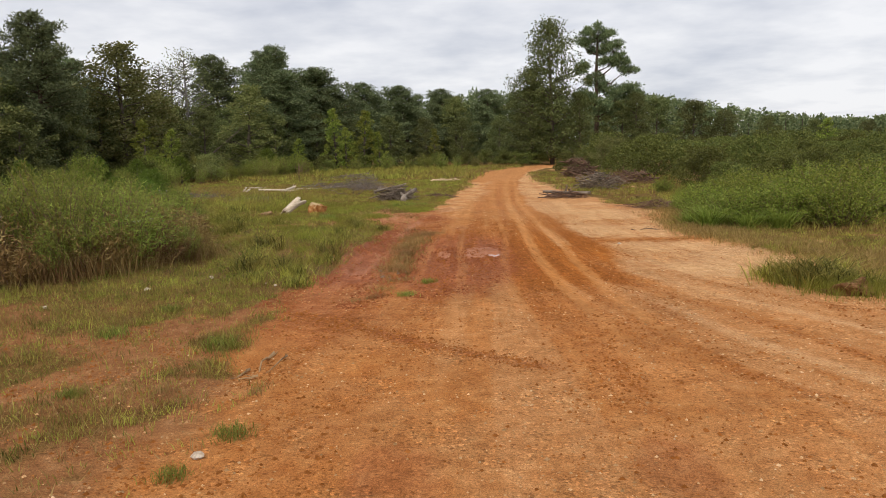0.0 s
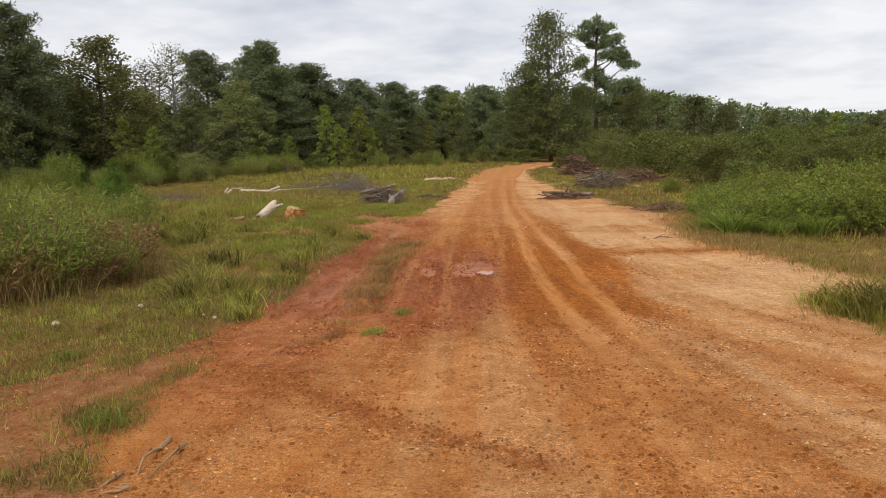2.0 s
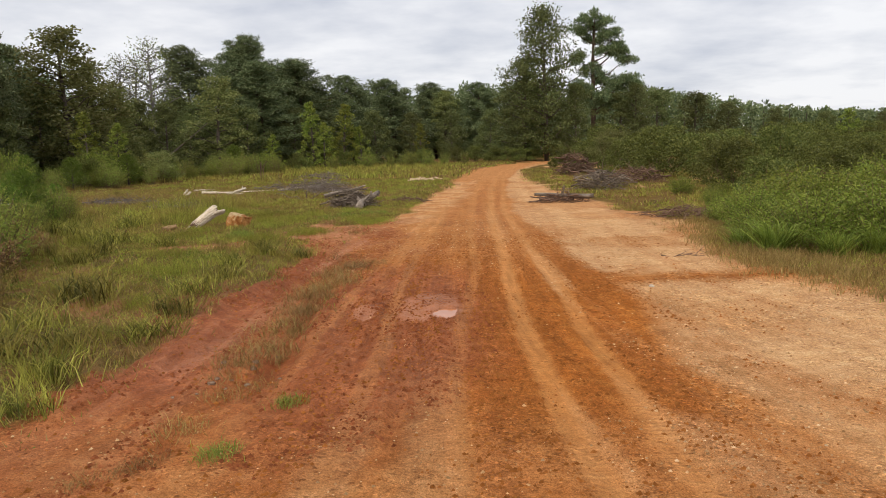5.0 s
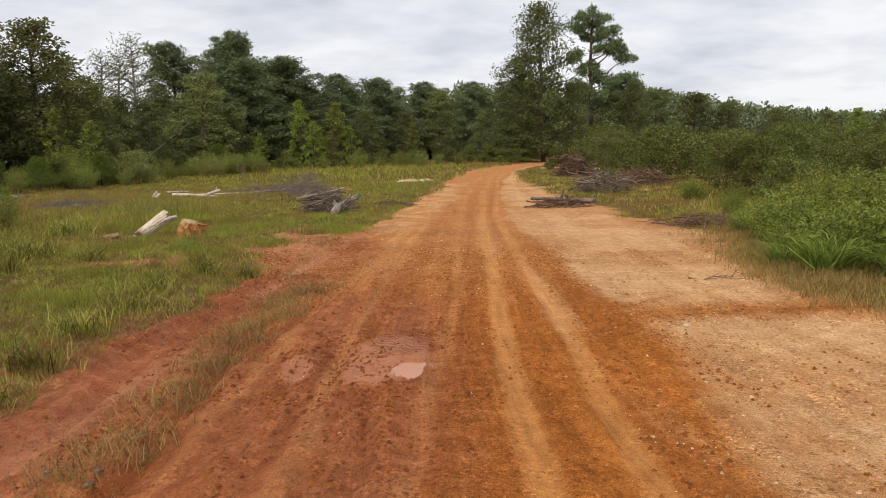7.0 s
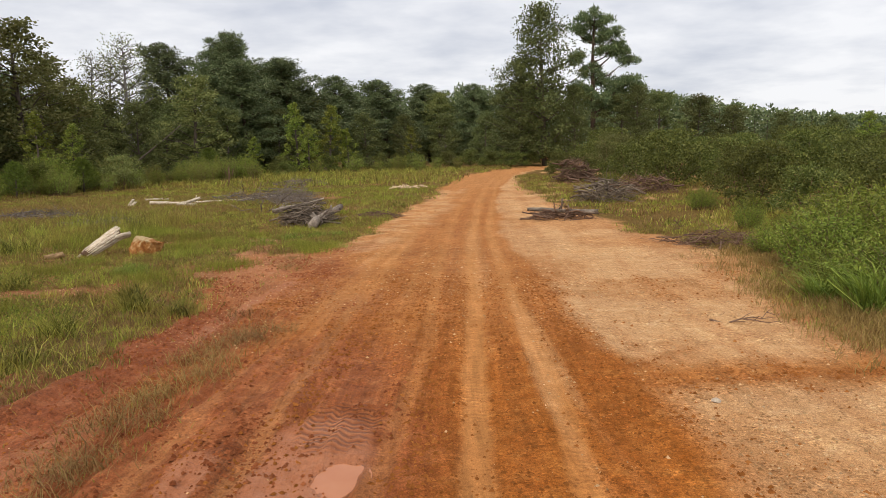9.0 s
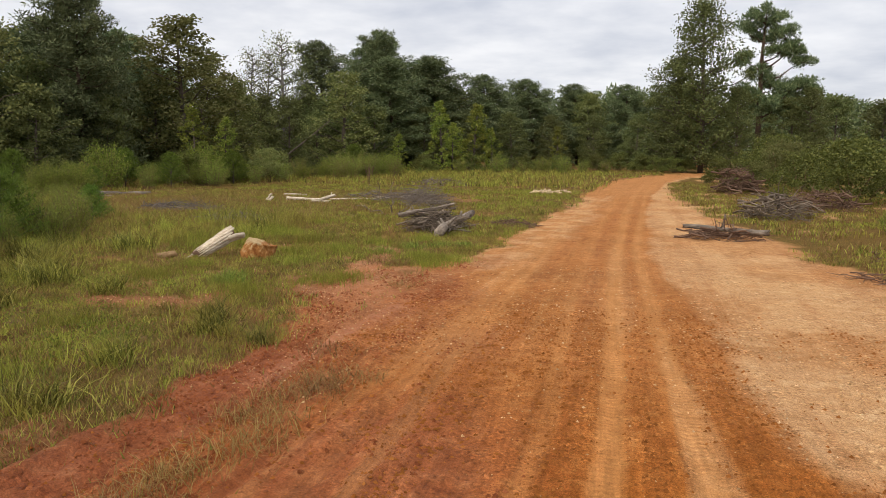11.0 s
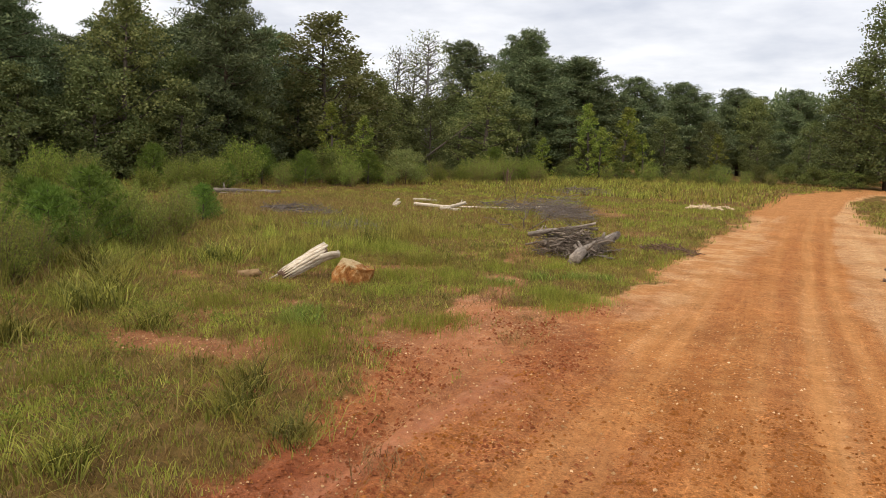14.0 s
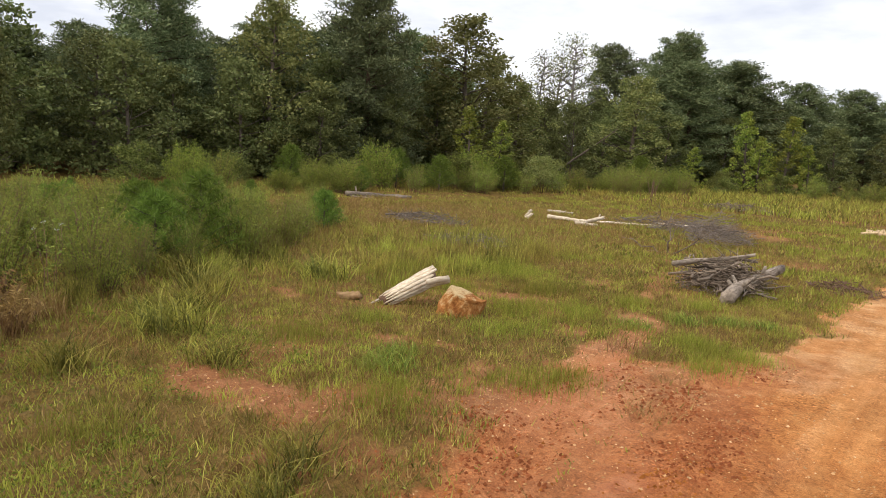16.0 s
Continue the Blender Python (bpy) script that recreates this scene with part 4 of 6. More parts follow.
def roadside_pine(seed, h, pads, label):
    """An old pine: a long bare stem, crooked limbs and separate pads of needles at their ends."""
    rng = np.random.default_rng(seed)
    pts = np.array([[0, 0, -0.2], [0.1, 0, 0.3 * h], [0.0, 0.1, 0.65 * h], [0.25, 0, 0.96 * h]])
    wood, cs, rs = [tube(pts, [0.40, 0.33, 0.22, 0.06], 9)], [], []
    for dx, dy, z, wide, deep in pads:
        foot = max(0.3 * h, z - 0.4 * math.hypot(dx, dy) - 0.8)
        base = np.array([np.interp(foot, pts[:, 2], pts[:, 0]), np.interp(foot, pts[:, 2], pts[:, 1]), foot])
        wood.append(tube(bent(rng, base, [dx, dy, z - 0.4 * deep], 0.18, 5), [0.13, 0.11, 0.09, 0.06, 0.03], 6))
        for k in range(int(5 + 5 * wide)):
            a, f = rng.uniform(0, 6.28), math.sqrt(rng.uniform(0, 1))
            c = np.array([dx + math.cos(a) * wide * f * 0.85, dy + math.sin(a) * wide * f * 0.85, z + deep * rng.uniform(-0.9, 1) * math.sqrt(max(0.05, 1 - f * f))])
            w = rng.uniform(0.55, 0.95)
            cs.append(c), rs.append([w, w, 0.85 * w])
            if k % 2 == 0:
                wood.append(tube(bent(rng, [dx, dy, z - 0.4 * deep], c, 0.08, 3), [0.045, 0.03, 0.012], 4, False))
    return plant("pine_tree", wood, [tufts(rng, cs, rs, 8, 15, 0.40, 0.12, -0.3, 1.0)], M_PINE_BARK, M_PINE, label)


def broad_tree(seed, h, crown_low, spread, leaf, label, clumps=60, count=13, size=0.22, gaps=1.0, name="broadleaf_tree", cone=False, sub=10, grey=False):
    """A forked trunk with boughs that carry clumps of small leaves."""
    rng = np.random.default_rng(seed)
    top = np.array([rng.normal(0, 0.03 * h), rng.normal(0, 0.03 * h), 0.9 * h])
    pts = np.array([[0, 0, -0.2], top * [0.2, 0.2, 0.35], top * [0.6, 0.6, 0.7], top])
    wood, cs, rs = [tube(pts, [0.016 * h, 0.013 * h, 0.008 * h, 0.002 * h], 7)], [], []
    for k in range(clumps):
        f = (k + rng.uniform(0, 1)) / clumps
        z = h * (crown_low + (0.96 - crown_low) * f)
        shape = math.sin(math.pi * min(0.96, 0.18 + 0.80 * f)) ** 0.7
        if cone:
            shape = (1 - f) ** 0.85 + 0.06
        reach = spread * h * shape * rng.uniform(0.25, 1.1)
        a = k * 2.4 + rng.uniform(-0.6, 0.6)
        base = np.array([np.interp(z, pts[:, 2], pts[:, 0]), np.interp(z, pts[:, 2], pts[:, 1]), max(0.08 * h, z - 0.5 * reach)])
        tip = np.array([base[0] + math.cos(a) * reach, base[1] + math.sin(a) * reach, z])
        if k % 2 == 0 or grey:
            limb = bent(rng, base, tip, 0.05 * reach, 4)
            wood.append(tube(limb, [0.005 * h, 0.004 * h, 0.0025 * h, 0.001 * h], 4))
            if grey:
                for j in range(5):
                    e = limb[2] + rng.normal(0, 0.035 * h, 3) + [0, 0, 0.025 * h]
                    wood.append(tube(bent(rng, limb[2], e, 0.05, 3), [0.0012 * h, 0.0009 * h, 0.0005 * h], 3, False))
        r = 0.085 * h * rng.uniform(0.6, 1.2) * gaps
        cs.append(tip), rs.append([r, r, r * 0.8])
    return plant(name, wood, [tufts(rng, cs, rs, sub, count, size, size * 0.7, 0.15)], M_GREYBARK if grey else M_BARK, leaf, label)


def shrub(seed, h, w, leaf, label, name="shrub", clumps=34, count=12, length=0.11, width=0.055, category="shrub", stems=7, sub=9):
    """A many-stemmed shrub whose leaves stand in rounded bunches."""
    rng = np.random.default_rng(seed)
    wood, cs, rs = [], [], []
    for k in range(clumps):
        a, f = k * 2.4 + rng.uniform(-0.4, 0.4), rng.uniform(0, 1) ** 0.6
        z = h * rng.uniform(0.12, 0.92)
        r = w * 0.5 * f * math.sqrt(max(0.1, 1 - (z / h) ** 2.2))
        c = np.array([math.cos(a) * r, math.sin(a) * r, z])
        cs.append(c), rs.append(np.array([0.15, 0.15, 0.13]) * (h + w) * 0.5 * rng.uniform(0.6, 1.2))
        if k < stems:
            wood.append(tube(bent(rng, [c[0] * 0.15, c[1] * 0.15, -0.1], c, 0.05, 4), [0.018, 0.014, 0.010, 0.005], 4))
    return plant(name, wood, [tufts(rng, cs, rs, sub, count, length, width, -0.1, 0.9)], M_BROWN, leaf, label, category, "", "foliage", "stem")


def frond_bush(seed, h, w, leaf, label, name, stems=60, pairs=16, length=0.10, width=0.026, category="shrub", dome=0.5):
    """Arching shoots set with narrow leaves all along."""
    rng = np.random.default_rng(seed)
    wood, chunks = [], []
    for k in range(stems):
        a, f = rng.uniform(0, 2 * np.pi), rng.uniform(0.1, 1) ** 0.7
        top = np.array([math.cos(a) * w * 0.5 * f, math.sin(a) * w * 0.5 * f, h * (1.05 - dome * f * f) * rng.uniform(0.6 if dome > 0.3 else 0.45, 1.05)])
        foot = np.array([top[0] * 0.45, top[1] * 0.45, -0.08])
        line = bent(rng, foot, top, 0.03 * h, 4)
        line[-1] += [math.cos(a) * 0.08 * h, math.sin(a) * 0.08 * h, -0.03 * h]
        wood.append(tube(line, [0.008, 0.007, 0.005, 0.002], 3, False))
        s = np.linspace(0.25, 1, pairs)
        p = np.c_[[np.interp(s, np.linspace(0, 1, 4), line[:, j]) for j in range(3)]].T
        chunks.append(leaves(rng, p, np.full(len(p), 0.03), 3, length, width, 0.05, 0.8))
    return plant(name, wood, chunks, M_BROWN, leaf, label, category, "", "foliage", "stem")


def young_pine(seed, h, w, label="bushy young pine with long bright needles"):
    rng = np.random.default_rng(seed)
    wood, chunks = [tube(bent(rng, [0, 0, -0.1], [0, 0, h * 0.95], 0.03, 5), np.linspace(0.03, 0.006, 5) * h, 6)], []
    for k in range(36):
        f = k / 36
        z, a = h * (0.08 + 0.86 * f), k * 2.4
        reach = w * 0.5 * (1 - f) ** 0.6 + 0.05
        tip = np.array([math.cos(a) * reach, math.sin(a) * reach, z + 0.35 * reach])
        wood.append(tube(bent(rng, [0, 0, z - 0.1 * reach], tip, 0.02, 3), [0.012, 0.009, 0.005], 3, False))
        s = np.linspace(0.3, 1, 6)[:, None]
        p = np.array([0, 0, z - 0.1 * reach]) * (1 - s) + tip * s
        chunks.append(leaves(rng, p, np.full(len(p), 0.04), 28, 0.18, 0.016, -0.5, 1.0))
    return plant("young_pine", wood, chunks, M_BARK, M_YPINE, label, "young pine", "young pines at the clearing's edge", "needles")


def set_down(proto, x, y, turn=0.0, size=1.0, tall=1.0, sink=0.0):
    """A copy of a plant on the ground."""
    m = pose(x, y, float(ground_height(x, y)[0]) - sink, 0, 0, turn) @ Matrix.Diagonal((size, size, size * tall, 1))
    return copy_thing(proto, m)


def first_down(proto, x, y, turn=0.0, size=1.0, tall=1.0):
    proto.matrix_basis = pose(x, y, float(ground_height(x, y)[0]), 0, 0, turn) @ Matrix.Diagonal((size, size, size * tall, 1))
    return proto


def grove(proto, own, places, broad=1.0):
    """Stands a plant and its copies at places of (x, y, height); own is the height as built, broad a wider crown."""
    rng = random.Random(len(places) * 7 + int(own * 10))
    for k, (x, y, h) in enumerate(places):
        s = h / own
        wide = s * rng.uniform(0.9, 1.15) * broad
        (first_down if k == 0 else set_down)(proto, x, y, rng.uniform(0, 360), wide, s / wide)


def sight(az, d):
    """A place d metres off, az degrees to the left of the road's line, from a point on the road."""
    return 0.7 - d * math.sin(radians(az)), 11 + d * math.cos(radians(az))


# far woods that close the clearing: crowns beyond counting
def far_woods():
    rng, cs, rs, wood = np.random.default_rng(77), [], [], []
    rows = []
    for az in np.concatenate([np.arange(20, -8, -0.72), np.arange(-8, -44, -0.55)]):
        for row, dd in ((0, 0), (1, 9), (2, 20)):
            d = np.interp(az, [-60, -20, -8, 4, 18], [150, 165, 140, 150, 165]) + dd + rng.uniform(-5, 5)
            top = np.interp(az, [-44, -27, -24.4, -20, -18.3, -15.7, -13.4, -10.6, -0.6, 7.6, 13.5, 20], [6.6, 7.0, 7.2, 8.5, 9.6, 11.2, 12.5, 13.4, 15.6, 14.2, 15.0, 15.0])
            rows.append((az + rng.uniform(-0.4, 0.4) + 0.4 * row, d, (2.1 + (top - 2.1) * d / 150) * (rng.uniform(0.84, 1.03) if az > -9 else rng.uniform(0.92, 1.02)), 34 if az > -9 else 28))
    for az in np.arange(-44, -64, -1.2):
        rows.append((az, 160 + rng.uniform(-6, 6), rng.uniform(7, 9), 10))
    for az in np.arange(18, 64, 0.9):
        for row in (0, 1):
            rows.append((az + rng.uniform(-0.4, 0.4), np.interp(az, [18, 30, 45, 63], [128, 104, 84, 78]) + 9 * row + rng.uniform(-4, 4), rng.uniform(6.5, 8.5), 20))
    for az in np.arange(62, 240, 1.6):
        rows.append((az, 120 + rng.uniform(-8, 8), rng.uniform(11, 16), 8))
    for az, d, top, count in rows:
        x, y = sight(az, d)
        wood.append(tube([[x, y, -0.5], [x, y, top * 0.85]], [0.2, 0.06], 4, False))
        full = rng.uniform(0.75, 1.1) * min(1, 0.45 + top / 22)
        for k in range(18):
            f = k / 17
            r = 2.9 * full * (1 - max(0, f - 0.45) ** 1.6 / 0.42) * rng.uniform(0.5, 1)
            a = k * 2.4 + rng.uniform(-0.5, 0.5)
            w = (1.85 - 0.65 * f) * rng.uniform(0.8, 1.2) * full
            if count > 10 or k % 2:
                cs.append((np.array([x + math.cos(a) * r, y + math.sin(a) * r, top * (0.08 + 0.84 * f)]), count)), rs.append([w, w, 0.72 * w])
    crowns = []
    for count in sorted({c for _, c in cs}):
        pick = [k for k, (_, c) in enumerate(cs) if c == count]
        size = 0.62 if count > 10 else 1.1
        crowns.append(leaves(rng, [cs[k][0] for k in pick], np.array([rs[k] for k in pick]), count, size, size * 0.62, -0.1, 0.9))
    root = tagged(new("far_woods"), "distant wall of dark pine woods closing the clearing", "woods", kind="stuff")
    child("canopy", raw_mesh("canopy", *join_parts(crowns), M_PINE), root)
    child("timber", raw_mesh("timber", *join_parts(wood), M_BARK), root)


far_woods()

pine_a, pine_b = pine_tree(1, 15, 0.08, 0.30, 80, 0.33), pine_tree(2, 15, 0.05, 0.27, 80, 0.38)
pine_c = pine_tree(3, 16, 0.10, 0.24, 76, 0.36, "round-topped dark green pine with a dense crown", 17)
oak_a = broad_tree(4, 13, 0.05, 0.30, M_OAK, "broadleaf tree in deep green leaf", 84)
oak_b = broad_tree(5, 12, 0.05, 0.24, M_OAKL, "slender broadleaf tree with lighter green leaves", 80, 13, 0.20, 0.9)
bare = broad_tree(6, 12, 0.30, 0.20, M_OAKL, "thin grey tree with sparse leaves against the sky", 60, 5, 0.16, 1.0, "sparse_tree", sub=6, grey=True)
PADS = ((-0.5, 0.0, 18.8, 2.0, 1.4), (0.9, 0.4, 18.3, 1.9, 1.3), (-1.8, 0.3, 17.2, 1.3, 0.9), (2.4, -0.3, 16.4, 1.8, 1.3), (0.4, 0.8, 16.0, 1.5, 0.9), (3.2, 0.5, 14.6, 1.8, 1.0), (4.5, 0.0, 13.4, 1.3, 0.7), (1.6, -0.7, 14.4, 1.2, 0.7), (-1.8, -0.6, 13.6, 1.3, 0.9), (-0.4, 0.6, 12.0, 1.5, 1.0), (1.2, 0.3, 10.6, 1.9, 1.1), (3.2, 0.2, 9.9, 1.8, 1.0), (4.9, -0.3, 10.6, 1.4, 0.7), (5.8, 0.2, 9.7, 1.0, 0.5), (-1.6, -0.5, 9.6, 1.6, 1.1), (0.6, -0.3, 8.2, 2.6, 1.4), (3.4, 0.3, 7.6, 2.2, 1.2))
lone_pine = roadside_pine(8, 20.5, PADS, "tall lone pine with bare trunk gaps beside the road")
lone_oak = broad_tree(9, 19, 0.03, 0.24, M_OAK, "tall leafy tree beside the road's bend", 140, 12, 0.26, 0.85)

grove(pine_a, 15, [(-41.8, 43.2, 11.0), (-48.7, 38.3, 8.6), (-52.8, 44.0, 10.2), (-46.1, 51.4, 12.4), (-47.5, 33.0, 10.6), (-50, 58, 13.0), (-45, 63, 13.2), (-50, 26, 11), (-41, 71, 12.8), (-46, 18, 11), (-56, 36, 12), (-48.9, 49.0, 12.3), (-47.9, 46.0, 11.4)], 1.25)
grove(pine_b, 15, [(-35.2, 54.8, 13.0), (-43.6, 57.6, 12.2), (-39.0, 63.8, 13.0), (-44.5, 40.5, 9.6), (-40.2, 50.0, 11.2), (-52, 51, 13), (-45, 28, 10.4), (-47, 68, 14), (-46.8, 56.9, 13.6), (-43.4, 60.8, 13.8), (-41.5, 35.5, 8.2)], 1.25)
grove(oak_a, 13, [(-38.0, 37.8, 7.2), (-36.0, 95.6, 15.0), (-35.2, 90.3, 12.0), (-38.0, 76.0, 8.4), (-37.2, 44.5, 8.0), (-35.5, 66, 9.5), (-40, 29, 8), (-37.5, 57.5, 9), (-31, 93, 10.5), (-41, 82, 8), (-43, 24, 8.5)], 1.25)
grove(oak_b, 12, [(-36.4, 47.5, 11.0), (-33.2, 63.0, 13.2), (-34.9, 67.5, 11.2), (-30.8, 87.3, 11.6), (-26, 118, 12), (-10, 148, 14), (-33.5, 70.5, 9.0)], 1.2)
grove(bare, 12, [(-41.9, 87.2, 13.4), (-39.5, 90.9, 14.0), (-42.6, 92.0, 12.6)])
grove(pine_c, 16, [(-32.2, 103.0, 16.6), (-27.8, 114.9, 14.4), (-36.8, 109.5, 16.2), (-31.0, 116, 14.0), (-23, 125, 13.2), (-40, 104, 15.5), (-18, 138, 13.6), (-12, 150, 13.8), (-3, 148, 13.4), (3, 152, 13.6), (-29.5, 100, 12.5)], 1.3)
first_down(lone_pine, 13.2, 111.9)
grove(lone_oak, 19, [(6.6, 107.6, 20.3), (3.7, 108.8, 13.0), (10.4, 106.4, 9.5), (18.5, 109.4, 9.5)], 1.1)
understory = broad_tree(10, 8, 0.03, 0.34, M_OAK, "low leafy tree at the wood's edge", 70, 12, 0.20, 1.1, "understory_tree")
grove(understory, 8, [(*sight(-9.2, 101), 9), (*sight(-1.6, 104), 8), (*sight(-11.8, 112), 8.8), (*sight(-14.5, 120), 8.6), (-35, 38, 6), (-34.5, 31, 5.5), (-35.5, 45, 6), (-33.5, 55, 5.0), (-34.5, 61.5, 6.6), (-36, 79, 6.8), (-32.5, 78.5, 6.4), (-38.5, 42.5, 5.4), (-33.5, 49, 5.0), (-33, 100, 7), (-30, 108, 8), (-40, 98, 8), (-44, 84, 8), (-39, 86, 6.5), (-27, 104, 7), (-29, 92, 6.5), (-26, 101, 6.5),
                      (-36, 24, 6.5), (-37, 18, 6), (-24, 112, 6.5), (*sight(1.0, 112), 7), (*sight(4.0, 118), 7), (*sight(7, 118), 7), (*sight(10, 110), 7), (-37, 52, 7), (-38, 33, 7), (-36, 76, 7), (*sight(-17, 118), 7.0), (*sight(-20, 112), 5.8), (*sight(-23.5, 108), 5.0), (*sight(-27, 100), 4.6)])
sapling = broad_tree(11, 6, 0.04, 0.30, M_WEED, "pale green pointed sapling at the clearing's far side", 60, 9, 0.14, 0.62, "sapling", True, 7)
grove(sapling, 6, [(-21.4, 93.0, 8.0), (-18.2, 94.5, 5.8), (-20.0, 92.2, 4.2), (-16.2, 95.2, 3.8), (-25.5, 90, 3.2), (-27.1, 58.7, 3.4), (36, 68, 3.4), (32.5, 65, 3.2), (39, 70, 3.7), (30, 73, 3.5)], 1.05)
yellow = broad_tree(12, 4, 0.04, 0.24, M_YELL, "small sapling with yellowing leaves", 36, 8, 0.13, 0.6, "yellow_sapling", True, 6)
grove(yellow, 4, [(-9.4, 99.0, 5.2), (-28.6, 57.5, 4.0)])

# shrubs and weeds round the clearing
dark_a = shrub(21, 2.6, 3.4, M_SHRUB, "rounded dark green leafy shrub", clumps=56, count=13, length=0.12, width=0.06)
dark_b = shrub(22, 2.4, 3.0, M_SHRUB, "dense dull green shrub with small leaves", clumps=52, count=13, length=0.11, width=0.052)
rng = random.Random(31)
places = []
for y0, x_from, h0 in ((40, 10.5, 2.3), (46, 12.0, 2.8), (53, 9.5, 3.2), (61, 8.5, 3.4), (70, 8.6, 3.6), (80, 10.0, 3.9)):
    x = x_from
    while x < x_from + 10 + 0.55 * y0:
        places.append((x + rng.uniform(-0.6, 0.6), y0 + rng.uniform(-2.0, 2.0), h0 * rng.uniform(0.8, 1.2)))
        x += rng.uniform(2.4, 3.6)
places += [(9.6, 33.5, 1.9), (12.5, 34.5, 2.1), (15.5, 33, 2.2), (18.5, 33, 2.4), (7.2, 66, 2.6), (5.8, 72, 2.2), (6.6, 79, 2.4), (22, 36, 2.5), (26, 40, 2.6)]
grove(dark_a, 2.6, places[0::2])
grove(dark_b, 2.4, places[1::2])
olive = shrub(33, 3.2, 3.4, M_OAKL, "tall olive green bush beside the road", clumps=60, count=10, length=0.12, width=0.05)
grove(olive, 3.2, [(8.6, 63.5, 3.3), (-24.5, 60.0, 2.4)])
left_line = [(-31, 36, 2.3), (-30, 47, 2.2), (-27.5, 55.5, 2.4), (-26.5, 61.5, 2.0), (-28.5, 68, 2.6), (-25.5, 71.5, 2.2), (-22, 88, 2.3), (-18, 93, 2.6), (-13, 97, 2.4), (-9, 98, 2.6), (-5.5, 103, 2.3), (-32, 25, 2.2), (-31.5, 41.5, 2.0), (-3, 106, 2.6), (-15.5, 96, 2.2), (-11, 94, 1.8), (-20, 83, 1.7), (-0.5, 108, 2.6)]
for x, y, h in left_line:
    set_down(dark_b, x, y, rng.uniform(0, 360), h / 2.4 * rng.uniform(0.9, 1.1))

fern_a = frond_bush(23, 1.7, 2.6, M_FERN, "bright green bush of arching ferny shoots", "ferny_bush", 150, 17, 0.11, 0.03)
fern_b = frond_bush(24, 1.5, 2.2, M_FERN, "light green bush of feathery shoots", "ferny_bush", 120, 16, 0.10, 0.028)
grove(fern_a, 1.7, [(7.9, 24.3, 1.55), (9.9, 23.6, 1.75), (11.9, 23.2, 1.8), (8.2, 26.8, 1.6), (10.3, 26.2, 1.9), (12.6, 25.6, 1.9), (14.4, 24.2, 1.9), (15.0, 27.0, 2.0), (8.9, 29.3, 1.5), (11.3, 29.0, 1.8), (13.6, 29.5, 2.0), (17.5, 25.5, 2.0), (20, 28, 2.2), (6.7, 22.4, 1.3), (7.9, 22.2, 1.5), (6.3, 24.6, 1.25), (7.2, 25.6, 1.45), (9.2, 21.6, 1.6)])
grove(fern_b, 1.5, [(6.9, 23.6, 0.95), (7.4, 28.6, 1.2), (9.6, 31.5, 1.5), (7.3, 31.6, 1.1), (12.4, 31.8, 1.7), (16.4, 29.8, 1.9), (8.4, 34.6, 1.2), (7.8, 38.0, 1.3), (16.6, 23.0, 1.7), (18.6, 22.4, 1.8), (7.2, 55, 1.3), (5.8, 23.2, 1.0), (6.2, 26.9, 1.1), (6.1, 21.9, 0.85), (7.0, 27.9, 1.2)])

fennel_a = frond_bush(25, 1.8, 1.5, M_WEED, "tall feathery green weeds", "tall_weeds", 95, 26, 0.10, 0.011, "weeds", 0.12)
fennel_b = frond_bush(26, 1.5, 1.9, M_WEED, "dense upright green weeds", "tall_weeds", 100, 22, 0.11, 0.013, "weeds", 0.2)
spots = [(-9.0, 16.4, 1.5), (-10.4, 13.9, 1.5), (-8.6, 18.0, 1.3), (-11.6, 14.6, 1.7), (-11.5, 16.2, 2.0), (-13.0, 15.2, 2.1), (-10.2, 18.4, 1.9), (-12.4, 18.2, 2.0), (-14.6, 17.2, 2.1), (-9.2, 20.2, 1.5), (-11.4, 20.4, 1.7), (-14.0, 20.0, 1.9), (-16.5, 18.5, 2.1), (-15.2, 14.0, 2.1), (-17.0, 15.5, 2.2),
         (-12.2, 23.0, 1.3), (-14.3, 23.8, 1.5), (-16.5, 22.5, 1.6), (-18.5, 24.5, 1.6), (-20.5, 22.0, 1.7), (-22.5, 25.5, 1.7), (-20.8, 27.2, 1.5), (-24.5, 29.0, 1.6), (-27, 27, 1.7), (-26.2, 32.5, 1.5), (-28.8, 31.5, 1.8), (-27.2, 36.2, 1.5), (-29.2, 39.0, 1.7), (-27.4, 42.8, 1.4), (-28.3, 46.5, 1.7), (-26.3, 49.5, 1.6), (-25.2, 54.0, 1.7), (-24.2, 57.5, 1.5),
         (-24.6, 61.5, 1.6), (-25.2, 66.0, 1.9), (-23.4, 68.5, 2.0), (-21.8, 71.0, 2.0), (-23.6, 73.5, 2.1), (-20.2, 74.0, 1.9), (-24.0, 78.0, 2.0), (-17.5, 86.0, 1.9), (-14.5, 90.0, 1.9), (-11.8, 88.5, 1.6), (-8.0, 92.0, 1.8), (-6.2, 95.0, 1.8), (-10.0, 92.0, 1.9), (-4.0, 98.0, 1.8), (-21.5, 65.5, 1.5), (-19.0, 33.2, 0.9), (-22.0, 38.5, 0.9)]
thick = random.Random(37)


def thicket_height(x, y, h):
    """The weeds past the near thicket stand lower the further they are from the road."""
    d, turn = math.hypot(x + 0.6, y - 18.7), math.degrees(math.atan2(-0.6 - x, y - 18.7))
    if y < 21 or d > 34 or turn < 45:
        return h
    return min(h, max(0.5, 2.62 - d * float(np.interp(turn, [47, 55, 66], [0.035, 0.068, 0.072]))) * thick.uniform(0.85, 1.1))


